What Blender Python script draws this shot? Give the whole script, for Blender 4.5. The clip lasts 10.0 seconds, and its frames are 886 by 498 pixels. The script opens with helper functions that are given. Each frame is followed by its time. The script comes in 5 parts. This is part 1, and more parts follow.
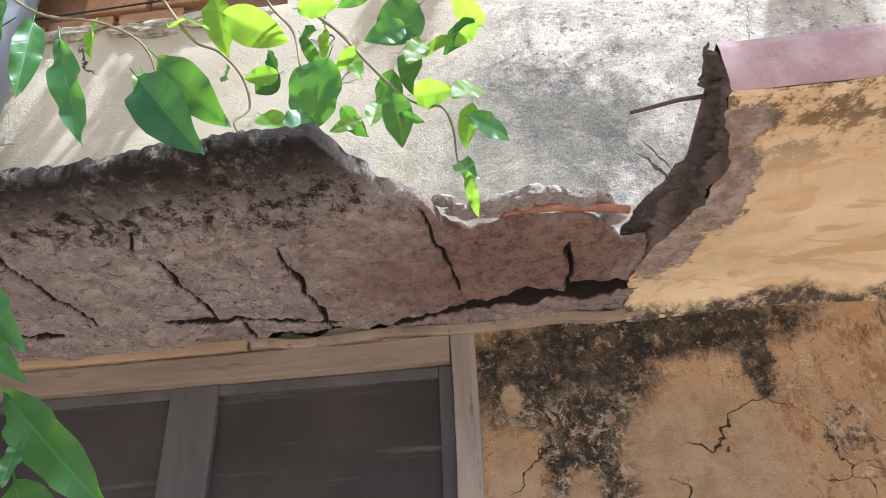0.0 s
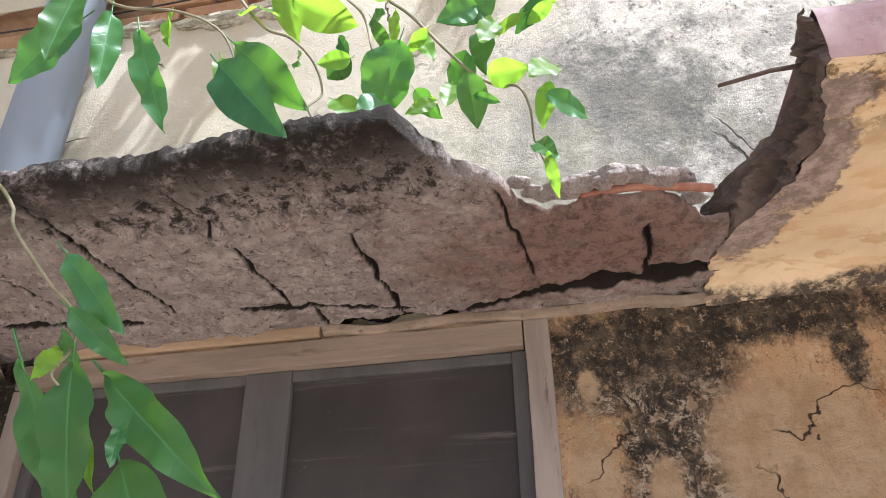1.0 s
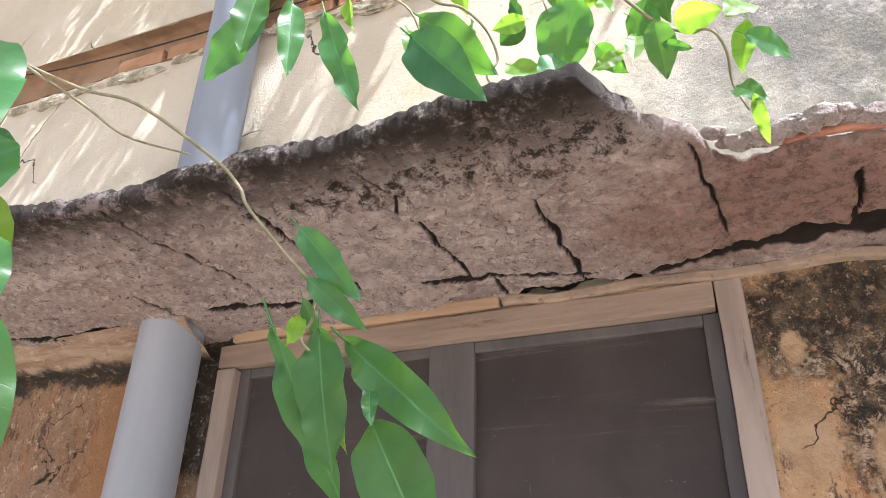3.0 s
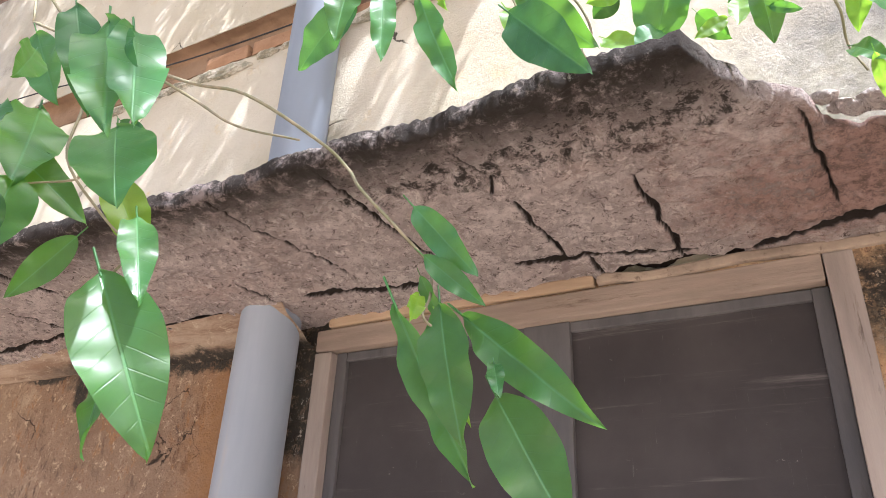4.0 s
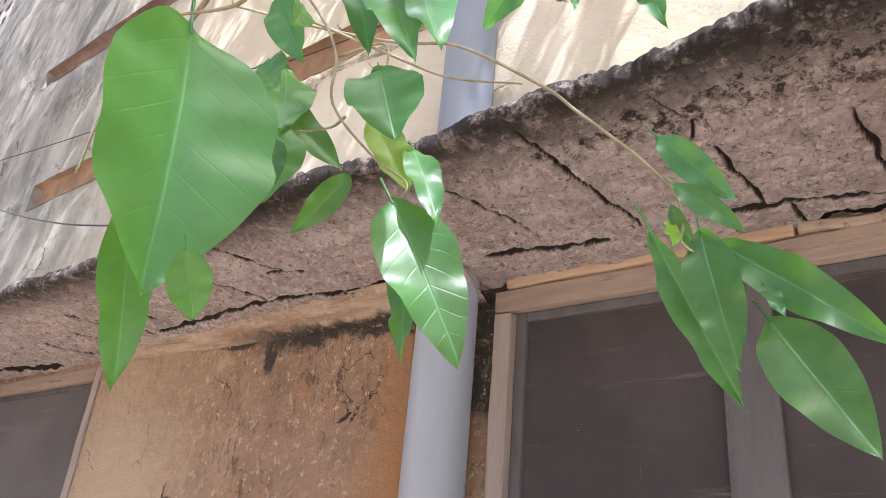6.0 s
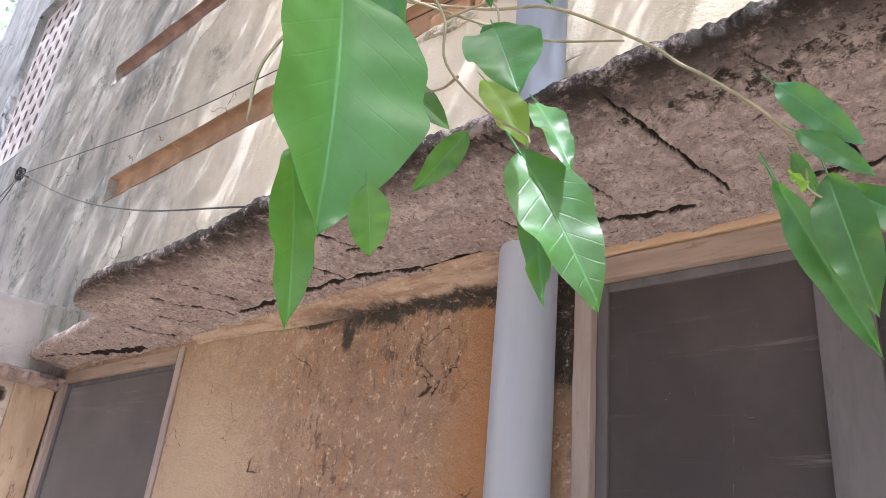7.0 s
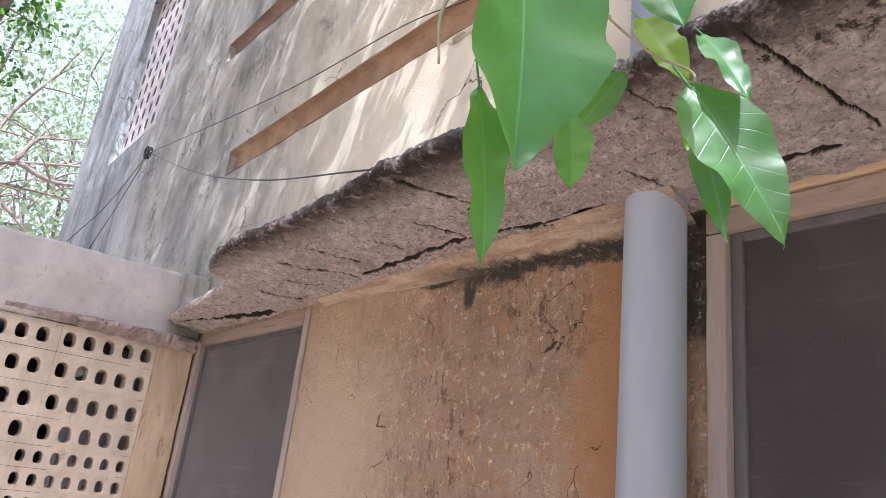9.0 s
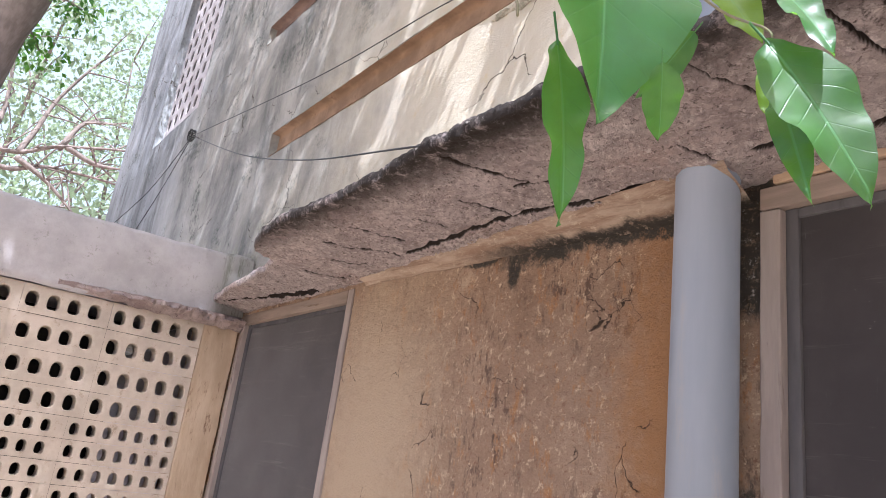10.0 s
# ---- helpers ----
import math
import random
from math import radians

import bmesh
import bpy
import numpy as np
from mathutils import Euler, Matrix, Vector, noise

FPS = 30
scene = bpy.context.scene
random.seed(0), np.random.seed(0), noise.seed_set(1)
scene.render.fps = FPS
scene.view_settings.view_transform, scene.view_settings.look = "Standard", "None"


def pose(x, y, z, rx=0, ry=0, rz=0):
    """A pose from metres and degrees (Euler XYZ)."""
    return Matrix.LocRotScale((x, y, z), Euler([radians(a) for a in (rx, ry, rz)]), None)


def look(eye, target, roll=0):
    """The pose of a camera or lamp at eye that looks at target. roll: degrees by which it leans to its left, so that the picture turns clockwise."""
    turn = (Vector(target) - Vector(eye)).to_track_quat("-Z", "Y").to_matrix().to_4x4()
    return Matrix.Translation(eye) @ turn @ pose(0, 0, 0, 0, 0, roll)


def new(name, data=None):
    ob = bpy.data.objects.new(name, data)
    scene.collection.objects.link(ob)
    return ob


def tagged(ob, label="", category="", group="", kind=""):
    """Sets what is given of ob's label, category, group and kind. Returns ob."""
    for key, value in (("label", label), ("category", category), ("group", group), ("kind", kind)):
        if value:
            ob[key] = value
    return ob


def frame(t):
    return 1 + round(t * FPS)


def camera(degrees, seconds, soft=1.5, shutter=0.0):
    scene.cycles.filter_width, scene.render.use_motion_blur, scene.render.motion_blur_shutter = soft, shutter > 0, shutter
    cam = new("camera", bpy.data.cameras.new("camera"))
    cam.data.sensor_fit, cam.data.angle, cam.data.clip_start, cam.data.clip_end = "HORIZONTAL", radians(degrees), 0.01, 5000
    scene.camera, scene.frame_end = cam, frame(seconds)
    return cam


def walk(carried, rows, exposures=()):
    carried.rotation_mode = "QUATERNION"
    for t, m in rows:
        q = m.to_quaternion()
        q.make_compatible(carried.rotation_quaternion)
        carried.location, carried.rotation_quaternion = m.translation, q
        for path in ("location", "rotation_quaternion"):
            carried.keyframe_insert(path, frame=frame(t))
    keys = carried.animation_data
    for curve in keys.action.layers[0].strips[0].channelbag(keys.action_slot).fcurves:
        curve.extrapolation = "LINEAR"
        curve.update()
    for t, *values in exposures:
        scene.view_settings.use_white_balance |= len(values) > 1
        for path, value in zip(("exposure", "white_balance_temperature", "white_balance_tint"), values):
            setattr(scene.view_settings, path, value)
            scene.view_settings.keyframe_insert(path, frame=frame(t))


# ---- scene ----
cam = camera(62.3, 10.0, 0.8)
# time, eye, aim, roll
PATH = [
    (0, (1.344, -1.473, 1.458), (1.162, 0.242, 2.47), -2.6),
    (0.5, (1.325, -1.461, 1.457), (1.098, 0.255, 2.458), -2.1),
    (1, (1.299, -1.458, 1.46), (0.975, 0.249, 2.451), -1.0),
    (1.5, (1.275, -1.457, 1.456), (0.857, 0.23, 2.445), -0.3),
    (2, (1.247, -1.458, 1.453), (0.738, 0.22, 2.416), 0.5),
    (2.5, (1.222, -1.46, 1.451), (0.633, 0.197, 2.403), 0.9),
    (4, (1.158, -1.479, 1.435), (0.297, 0.086, 2.334), 2.7),
    (4.5, (1.129, -1.492, 1.424), (0.194, 0.036, 2.313), 3.1),
    (5, (1.103, -1.5, 1.411), (0.101, -0.004, 2.281), 3.6),
    (5.5, (1.071, -1.519, 1.397), (-0.014, -0.074, 2.253), 4.5),
    (6, (1.043, -1.535, 1.377), (-0.118, -0.132, 2.205), 5.5),
    (7.5, (0.962, -1.588, 1.33), (-0.378, -0.306, 2.08), 6.1),
    (8, (0.943, -1.598, 1.323), (-0.459, -0.367, 2.041), 6.7),
    (8.5, (0.953, -1.607, 1.313), (-0.497, -0.409, 1.992), 6.4),
    (9, (0.951, -1.615, 1.314), (-0.539, -0.454, 1.97), 6.8),
    (9.5, (0.936, -1.629, 1.308), (-0.591, -0.503, 1.941), 7.3),
    (10, (0.926, -1.627, 1.297), (-0.634, -0.53, 1.898), 7.7),
]
walk(cam, [(t, look(eye, aim, roll)) for t, eye, aim, roll in PATH],
     [(0, 1.10, 5350, 10), (1.0, 1.2, 5400, 10), (2.5, 1.5, 5500, 12), (4.5, 1.6, 5550, 14), (6.0, 1.6, 5550, 15), (7.5, 1.5, 5400, 15), (10, 1.36, 5400, 16)])

# ---- world and sun ----
SUN_TO = Vector((0.50, -0.26, 1.0)).normalized()
SUN_EL = math.asin(SUN_TO.z)
SUN_ROT = math.atan2(SUN_TO.x, SUN_TO.y)
world = bpy.data.worlds.new("sky")
scene.world = world
world.use_nodes = True
wn = world.node_tree
sky = wn.nodes.new("ShaderNodeTexSky")
sky.sky_type, sky.sun_disc, sky.sun_elevation, sky.sun_rotation = "NISHITA", False, SUN_EL, SUN_ROT
sky.dust_density, sky.air_density = 8.0, 1.2
wn.nodes["Background"].inputs["Strength"].default_value = 0.105
wn.links.new(sky.outputs[0], wn.nodes["Background"].inputs["Color"])
sun_data = bpy.data.lights.new("sun", "SUN")
sun_data.energy, sun_data.angle, sun_data.color = 5.0, radians(0.5), (1.0, 0.95, 0.88)
sun = new("sun", sun_data)
sun.matrix_world = look(SUN_TO * 30, (0, 0, 0))


# ---- material helpers ----
class Mat:
    """A node material with short helpers; colours are linear."""

    def __init__(self, name, rough=0.9):
        self.m = bpy.data.materials.new(name)
        self.m.use_nodes = True
        self.t = self.m.node_tree
        self.p = self.t.nodes["Principled BSDF"]
        self.p.inputs["Roughness"].default_value = rough
        self.p.inputs["Specular IOR Level"].default_value = 0.25
        co = self.t.nodes.new("ShaderNodeTexCoord")
        self.co = co.outputs["Object"]

    def put(self, sock, v):
        if isinstance(v, bpy.types.NodeSocket):
            self.t.links.new(v, sock)
        elif isinstance(v, tuple) and len(v) == 3 and sock.type == "RGBA":
            sock.default_value = (*v, 1)
        else:
            sock.default_value = v

    def node(self, kind, **ins):
        n = self.t.nodes.new(kind)
        for k, v in ins.items():
            self.put(n.inputs[k], v)
        return n

    def scaled(self, s, vec=None):
        n = self.t.nodes.new("ShaderNodeVectorMath")
        n.operation = "MULTIPLY"
        self.put(n.inputs[0], vec or self.co)
        n.inputs[1].default_value = s
        return n.outputs[0]

    def noise(self, scale, detail=5, rough=0.6, vec=None, warp=0.0):
        n = self.node("ShaderNodeTexNoise", Scale=scale, Detail=detail, Roughness=rough, Distortion=warp)
        self.put(n.inputs["Vector"], vec or self.co)
        return n.outputs["Fac"]

    def voro(self, scale, vec=None, feature="F1"):
        n = self.node("ShaderNodeTexVoronoi", Scale=scale)
        n.feature = feature
        self.put(n.inputs["Vector"], vec or self.co)
        return n.outputs["Distance"]

    def step(self, v, a, b):
        n = self.t.nodes.new("ShaderNodeMapRange")
        n.interpolation_type = "SMOOTHSTEP"
        self.put(n.inputs[0], v)
        n.inputs[1].default_value, n.inputs[2].default_value = a, b
        return n.outputs[0]

    def math(self, op, a, b=0.0):
        n = self.t.nodes.new("ShaderNodeMath")
        n.operation = op
        self.put(n.inputs[0], a)
        self.put(n.inputs[1], b)
        return n.outputs[0]

    def mix(self, f, a, b):
        n = self.t.nodes.new("ShaderNodeMix")
        n.data_type = "RGBA"
        self.put(n.inputs[0], f)
        self.put(n.inputs[6], a)
        self.put(n.inputs[7], b)
        return n.outputs[2]

    def axis(self, i):
        n = self.node("ShaderNodeSeparateXYZ", Vector=self.co)
        return n.outputs[i]

    def blob(self, centre, radius, rag=0.5, scale=6.0, flat=None, soft=0.25):
        """A stain of its own ragged shape round a place of the thing."""
        n = self.t.nodes.new("ShaderNodeVectorMath")
        n.operation = "SUBTRACT"
        self.put(n.inputs[0], self.co)
        n.inputs[1].default_value = centre
        v = self.scaled((1 / radius[0], 1 / radius[1], 1 / radius[2]), n.outputs[0])
        ln = self.t.nodes.new("ShaderNodeVectorMath")
        ln.operation = "LENGTH"
        self.put(ln.inputs[0], v)
        wob = self.math("ADD", self.math("SUBTRACT", self.noise(scale, 9, 0.75), 0.5), self.math("MULTIPLY", self.math("SUBTRACT", self.noise(scale * 4.7, 8, 0.8), 0.5), 0.8))
        d = self.math("ADD", ln.outputs["Value"], self.math("MULTIPLY", wob, rag * 4.5))
        return self.step(d, 1 + soft, 1 - soft)

    def both(self, *fs):
        r = fs[0]
        for f in fs[1:]:
            r = self.math("MAXIMUM", r, f)
        return r

    def finish(self, colour, height=None, strength=0.4, dist=0.01):
        self.put(self.p.inputs["Base Color"], colour)
        if height is not None:
            b = self.node("ShaderNodeBump", Strength=strength, Distance=dist, Height=height)
            self.put(self.p.inputs["Normal"], b.outputs[0])
        return self.m


def soffit_material():
    k = Mat("bare_concrete", 0.95)
    c = k.mix(k.step(k.noise(5, 6), 0.35, 0.65), (0.55, 0.47, 0.435), (0.74, 0.65, 0.605))
    c = k.mix(k.step(k.noise(2.2, 5, 0.6), 0.5, 0.72), c, (0.52, 0.40, 0.35))
    c = k.mix(k.math("MULTIPLY", k.step(k.noise(15, 9, 0.8, None, 0.7), 0.44, 0.56), 0.6), c, (0.36, 0.295, 0.27))
    # pitted sand and pale grit at two sizes
    c = k.mix(k.math("MULTIPLY", k.step(k.noise(22, 9, 0.85), 0.53, 0.62), 0.55), c, (0.22, 0.17, 0.152))
    c = k.mix(k.step(k.noise(46, 8, 0.85, None, 0.6), 0.545, 0.595), c, (0.13, 0.10, 0.088))
    c = k.mix(k.step(k.noise(36, 7, 0.8), 0.545, 0.60), c, (0.74, 0.66, 0.61))
    c = k.mix(k.math("MULTIPLY", k.step(k.noise(3.6, 4), 0.5, 0.6), k.step(k.noise(10, 9, 0.85, k.scaled((0.6, 1.6, 1))), 0.55, 0.62)), c, (0.66, 0.585, 0.54))
    moss = k.math("MULTIPLY", k.step(k.axis(1), -0.42, -0.615), k.step(k.noise(14, 9, 0.8), 0.30, 0.50))
    patch = k.math("MULTIPLY", k.both(k.blob((0.75, -0.49, 2.13), (0.34, 0.05, 0.3), 0.5, 9), k.blob((0.98, -0.52, 2.13), (0.20, 0.09, 0.3), 0.6, 9)), k.step(k.noise(26, 8, 0.8), 0.44, 0.58))
    c = k.mix(k.both(moss, patch), c, (0.045, 0.036, 0.03))
    c = k.mix(k.math("MULTIPLY", k.step(k.axis(1), -0.60, -0.64), k.step(k.noise(24, 7, 0.8), 0.60, 0.68)), c, (0.62, 0.59, 0.52))
    c = k.mix(k.blob((1.36, -0.25, 2.13), (0.32, 0.2, 0.2), 0.4, 5, soft=0.6), c, k.mix(k.step(k.noise(34, 9, 0.85), 0.45, 0.6), (0.42, 0.27, 0.225), (0.19, 0.125, 0.105)))
    c = k.mix(k.math("MULTIPLY", k.step(k.noise(3.1, 6, 0.7), 0.52, 0.62), k.step(k.noise(17, 8, 0.8), 0.48, 0.60)), c, (0.36, 0.295, 0.27))
    # crack dirt together with the cracks' inner shade, painted near black
    dirt_and_shade = k.t.nodes.new("ShaderNodeAttribute")
    dirt_and_shade.attribute_name = "dirt_and_shade"
    c = k.mix(dirt_and_shade.outputs["Fac"], c, (0.03, 0.022, 0.018))
    h = k.math("ADD", k.noise(24, 9, 0.8), k.math("MULTIPLY", k.noise(90, 5, 0.75), 0.6))
    h = k.math("ADD", h, k.math("MULTIPLY", k.voro(30, None, "SMOOTH_F1"), 0.35))
    return k.finish(c, h, 1.0, 0.045)


def upper_wall_material():
    k = Mat("weathered_cream_plaster", 0.9)
    c = k.mix(k.step(k.noise(1.6, 5), 0.35, 0.65), (0.46, 0.41, 0.305), (0.55, 0.505, 0.405))
    c = k.mix(k.step(k.noise(9, 7, 0.7), 0.55, 0.75), c, (0.50, 0.41, 0.26))
    # grey lichened stretch
    x = k.axis(0)
    grey = k.step(k.math("ADD", x, k.math("MULTIPLY", k.math("SUBTRACT", k.noise(2.5, 7, 0.7), 0.5), 1.6)), 0.95, 1.6)
    c = k.mix(grey, c, k.mix(k.step(k.noise(7, 8, 0.7), 0.35, 0.65), (0.33, 0.305, 0.26), (0.60, 0.55, 0.465)))
    c = k.mix(k.math("MULTIPLY", grey, k.step(k.noise(16, 9, 0.85, k.scaled((0.7, 1, 1.5))), 0.535, 0.575)), c, (0.68, 0.625, 0.54))
    c = k.mix(k.math("MULTIPLY", grey, k.step(k.noise(30, 9, 0.85), 0.53, 0.60)), c, (0.16, 0.145, 0.122))
    c = k.mix(k.math("MULTIPLY", grey, k.blob((1.35, 0, 2.62), (0.38, 0.5, 0.25), 0.5, 7, soft=0.5)), c, (0.13, 0.125, 0.11))
    # grey rain-washed stretch: cloudy lichen, pale runs and dark blotches
    left = k.step(k.math("ADD", x, k.math("MULTIPLY", k.math("SUBTRACT", k.noise(1.1, 6, 0.7), 0.5), 3.2)), -1.5, -3.6)
    washed = k.mix(k.step(k.noise(1.3, 8, 0.7, None, 0.8), 0.35, 0.66), (0.135, 0.132, 0.125), (0.33, 0.31, 0.27))
    washed = k.mix(k.step(k.noise(4.0, 9, 0.8), 0.45, 0.68), washed, (0.20, 0.198, 0.172))
    # far end turns blue-grey: cool shade put into the plaster colour
    cool_shade = k.step(x, -4.6, -7.0)
    washed = k.mix(cool_shade, washed, k.mix(k.step(k.noise(2.4, 7, 0.7, k.scaled((1, 1, 0.3))), 0.38, 0.62), (0.145, 0.16, 0.178), (0.27, 0.287, 0.308)))
    c = k.mix(k.math("MULTIPLY", left, 0.9), c, washed)
    runs = k.noise(3.4, 8, 0.7, k.scaled((1.0, 1, 0.22)), 0.4)
    c = k.mix(k.math("MULTIPLY", left, k.math("MULTIPLY", k.step(runs, 0.48, 0.66), 0.6)), c, (0.075, 0.076, 0.068))
    c = k.mix(k.math("MULTIPLY", left, k.math("MULTIPLY", k.step(k.noise(1.9, 9, 0.75), 0.52, 0.62), k.step(k.noise(13, 9, 0.85), 0.42, 0.58))), c, (0.075, 0.082, 0.068))
    # chipped, hairline-cracked skin all over
    c = k.mix(k.step(k.noise(26, 9, 0.85), 0.60, 0.67), c, (0.26, 0.22, 0.165))
    c = k.mix(k.math("MULTIPLY", k.step(k.axis(2), 2.95, 2.2), k.step(k.noise(8, 8, 0.75), 0.45, 0.6)), c, (0.24, 0.225, 0.16))
    warp = k.node("ShaderNodeVectorMath")
    warp.operation = "MULTIPLY_ADD"
    wn2 = k.node("ShaderNodeTexNoise", Scale=4.0, Detail=6.0)
    k.put(wn2.inputs["Vector"], k.co)
    k.put(warp.inputs[0], wn2.outputs["Color"])
    warp.inputs[1].default_value = (0.4, 0.0, 0.4)
    k.put(warp.inputs[2], k.co)
    hair = k.math("MULTIPLY", k.step(k.voro(1.5, warp.outputs[0], "DISTANCE_TO_EDGE"), 0.007, 0.002), k.step(k.noise(1.4, 3), 0.52, 0.58))
    c = k.mix(hair, c, (0.07, 0.06, 0.045))
    h = k.math("ADD", k.noise(11, 9, 0.78), k.math("MULTIPLY", k.noise(48, 7, 0.8), 0.45))
    h = k.math("SUBTRACT", h, k.math("MULTIPLY", hair, 0.5))
    return k.finish(c, h, 0.8, 0.014)


def lower_wall_material():
    k = Mat("stained_ochre_plaster", 0.85)
    x = k.axis(0)
    c = k.mix(k.step(k.noise(2.4, 5), 0.35, 0.65), (0.40, 0.255, 0.135), (0.48, 0.335, 0.20))
    # browner stretch between the windows
    c = k.mix(k.step(x, 0.6, -0.2), c, k.mix(k.step(k.noise(3.0, 6, 0.7), 0.35, 0.65), (0.235, 0.158, 0.105), (0.315, 0.222, 0.15)))
    c = k.mix(k.step(k.noise(7, 8, 0.75), 0.54, 0.68), c, (0.42, 0.325, 0.225))
    c = k.mix(k.step(k.noise(12, 8, 0.75, k.scaled((1, 1, 0.55))), 0.53, 0.63), c, (0.31, 0.165, 0.075))
    c = k.mix(k.math("MULTIPLY", k.step(k.noise(1.7, 4), 0.35, 0.6), k.step(k.noise(20, 8, 0.8, k.scaled((1, 1, 0.4))), 0.525, 0.59)), c, (0.105, 0.068, 0.048))
    c = k.mix(k.step(k.noise(42, 8, 0.85), 0.555, 0.60), c, (0.19, 0.105, 0.065))
    c = k.mix(k.step(k.noise(27, 9, 0.85), 0.55, 0.60), c, (0.52, 0.40, 0.27))
    c = k.mix(k.blob((-0.30, 0, 1.55), (0.13, 0.5, 0.55), 0.5, 5, soft=0.9), c, (0.30, 0.16, 0.07))
    c = k.mix(k.blob((-1.75, 0, 1.4), (0.4, 0.5, 0.7), 0.4, 4, soft=0.8), c, (0.40, 0.31, 0.21))
    # hairline cracks of the plaster, in patches
    warp = k.node("ShaderNodeTexNoise", Scale=7.0, Detail=5.0)
    k.put(warp.inputs["Vector"], k.co)
    shift = k.node("ShaderNodeVectorMath")
    shift.operation = "MULTIPLY_ADD"
    k.put(shift.inputs[0], warp.outputs["Color"])
    shift.inputs[1].default_value = (0.25, 0.0, 0.25)
    k.put(shift.inputs[2], k.co)
    hair = k.step(k.voro(3.6, shift.outputs[0], "DISTANCE_TO_EDGE"), 0.008, 0.002)
    hair = k.math("MULTIPLY", hair, k.step(k.noise(3.1, 3), 0.54, 0.60))
    web = k.step(k.voro(7.5, shift.outputs[0], "DISTANCE_TO_EDGE"), 0.009, 0.002)
    web = k.math("MULTIPLY", web, k.both(k.blob((-0.50, 0, 1.84), (0.16, 0.4, 0.06), 0.15, 6, soft=0.1), k.blob((-1.60, 0, 1.75), (0.10, 0.4, 0.08), 0.15, 6, soft=0.1), k.blob((1.93, 0, 1.80), (0.06, 0.4, 0.10), 0.15, 6, soft=0.1), k.blob((-0.93, 0, 1.62), (0.08, 0.4, 0.05), 0.2, 6, soft=0.1)))
    hair = k.both(hair, web)
    # black mould under the slab
    mould = k.both(k.blob((1.64, 0, 2.085), (0.31, 0.4, 0.075), 0.30, 6), k.blob((1.42, 0, 2.0), (0.19, 0.4, 0.13), 0.30, 6),
                   k.blob((1.47, 0, 1.83), (0.10, 0.4, 0.17), 0.40, 7), k.blob((1.50, 0, 1.66), (0.09, 0.4, 0.15), 0.45, 7), k.blob((1.82, 0, 2.0), (0.035, 0.4, 0.10), 0.5, 9))
    thin = k.both(k.blob((1.95, 0, 1.84), (0.05, 0.4, 0.05), 0.55, 10), k.blob((1.77, 0, 1.86), (0.05, 0.4, 0.03), 0.55, 10), k.blob((2.04, 0, 1.76), (0.03, 0.4, 0.08), 0.55, 10))
    pale = k.both(k.blob((1.685, 0, 1.80), (0.16, 0.4, 0.13), 0.25, 6), k.blob((1.31, 0, 1.78), (0.045, 0.4, 0.09), 0.40, 12), k.blob((1.315, 0, 1.95), (0.022, 0.4, 0.03), 0.4, 14), k.blob((1.44, 0, 1.745), (0.03, 0.4, 0.055), 0.25, 9))
    c = k.mix(k.math("MULTIPLY", mould, k.step(k.noise(26, 9, 0.85), 0.34, 0.48)), c, k.mix(k.step(k.noise(9, 9, 0.85), 0.45, 0.62), (0.022, 0.019, 0.016), (0.115, 0.092, 0.062)))
    c = k.mix(k.math("MULTIPLY", thin, k.step(k.noise(30, 9, 0.85), 0.46, 0.56)), c, (0.075, 0.062, 0.05))
    flake = k.both(k.math("MULTIPLY", k.step(k.axis(2), 2.0, 1.9), k.step(k.noise(20, 9, 0.85, None, 0.5), 0.515, 0.545)), k.step(k.noise(44, 9, 0.85), 0.57, 0.60))
    c = k.mix(k.math("MULTIPLY", k.both(mould, thin), flake), c, k.mix(k.step(k.noise(30, 5, 0.7), 0.4, 0.6), (0.44, 0.37, 0.28), (0.27, 0.19, 0.125)))
    c = k.mix(pale, c, k.mix(k.step(k.noise(16, 7, 0.75), 0.4, 0.62), (0.42, 0.31, 0.195), (0.33, 0.225, 0.13)))
    # mould beside the pipe and along the soffit
    z = k.axis(2)
    drift = k.math("MULTIPLY", k.math("SUBTRACT", k.noise(7, 8, 0.75), 0.5), 0.30)
    zz, xx = k.math("ADD", z, drift), k.math("ADD", x, drift)
    beside = k.math("MULTIPLY", k.step(xx, -0.24, -0.16), k.step(x, 0.03, 0.0))
    beside = k.math("MULTIPLY", beside, k.both(k.step(zz, 1.72, 1.80), k.step(zz, 1.40, 1.34)))
    under_bead = k.math("MULTIPLY", k.step(zz, 2.03, 2.065), k.math("MULTIPLY", k.step(xx, -1.15, -0.85), k.step(x, 0.0, -0.1)))
    drip = k.both(k.blob((-0.94, 0, 2.03), (0.03, 0.4, 0.07), 0.3, 12), k.blob((-1.12, 0, 2.09), (0.10, 0.4, 0.02), 0.4, 12))
    strip = k.both(beside, under_bead, drip)
    c = k.mix(k.math("MULTIPLY", strip, k.step(k.noise(24, 9, 0.85), 0.34, 0.5)), c, (0.045, 0.04, 0.033))
    c = k.mix(k.math("MULTIPLY", beside, k.step(k.noise(32, 9, 0.85), 0.56, 0.62)), c, (0.40, 0.36, 0.30))
    c = k.mix(hair, c, (0.045, 0.03, 0.02))
    h = k.math("ADD", k.noise(16, 9, 0.75), k.math("MULTIPLY", k.noise(70, 5, 0.7), 0.3))
    h = k.math("SUBTRACT", h, k.math("MULTIPLY", hair, 0.6))
    return k.finish(c, h, 1.0, 0.018)


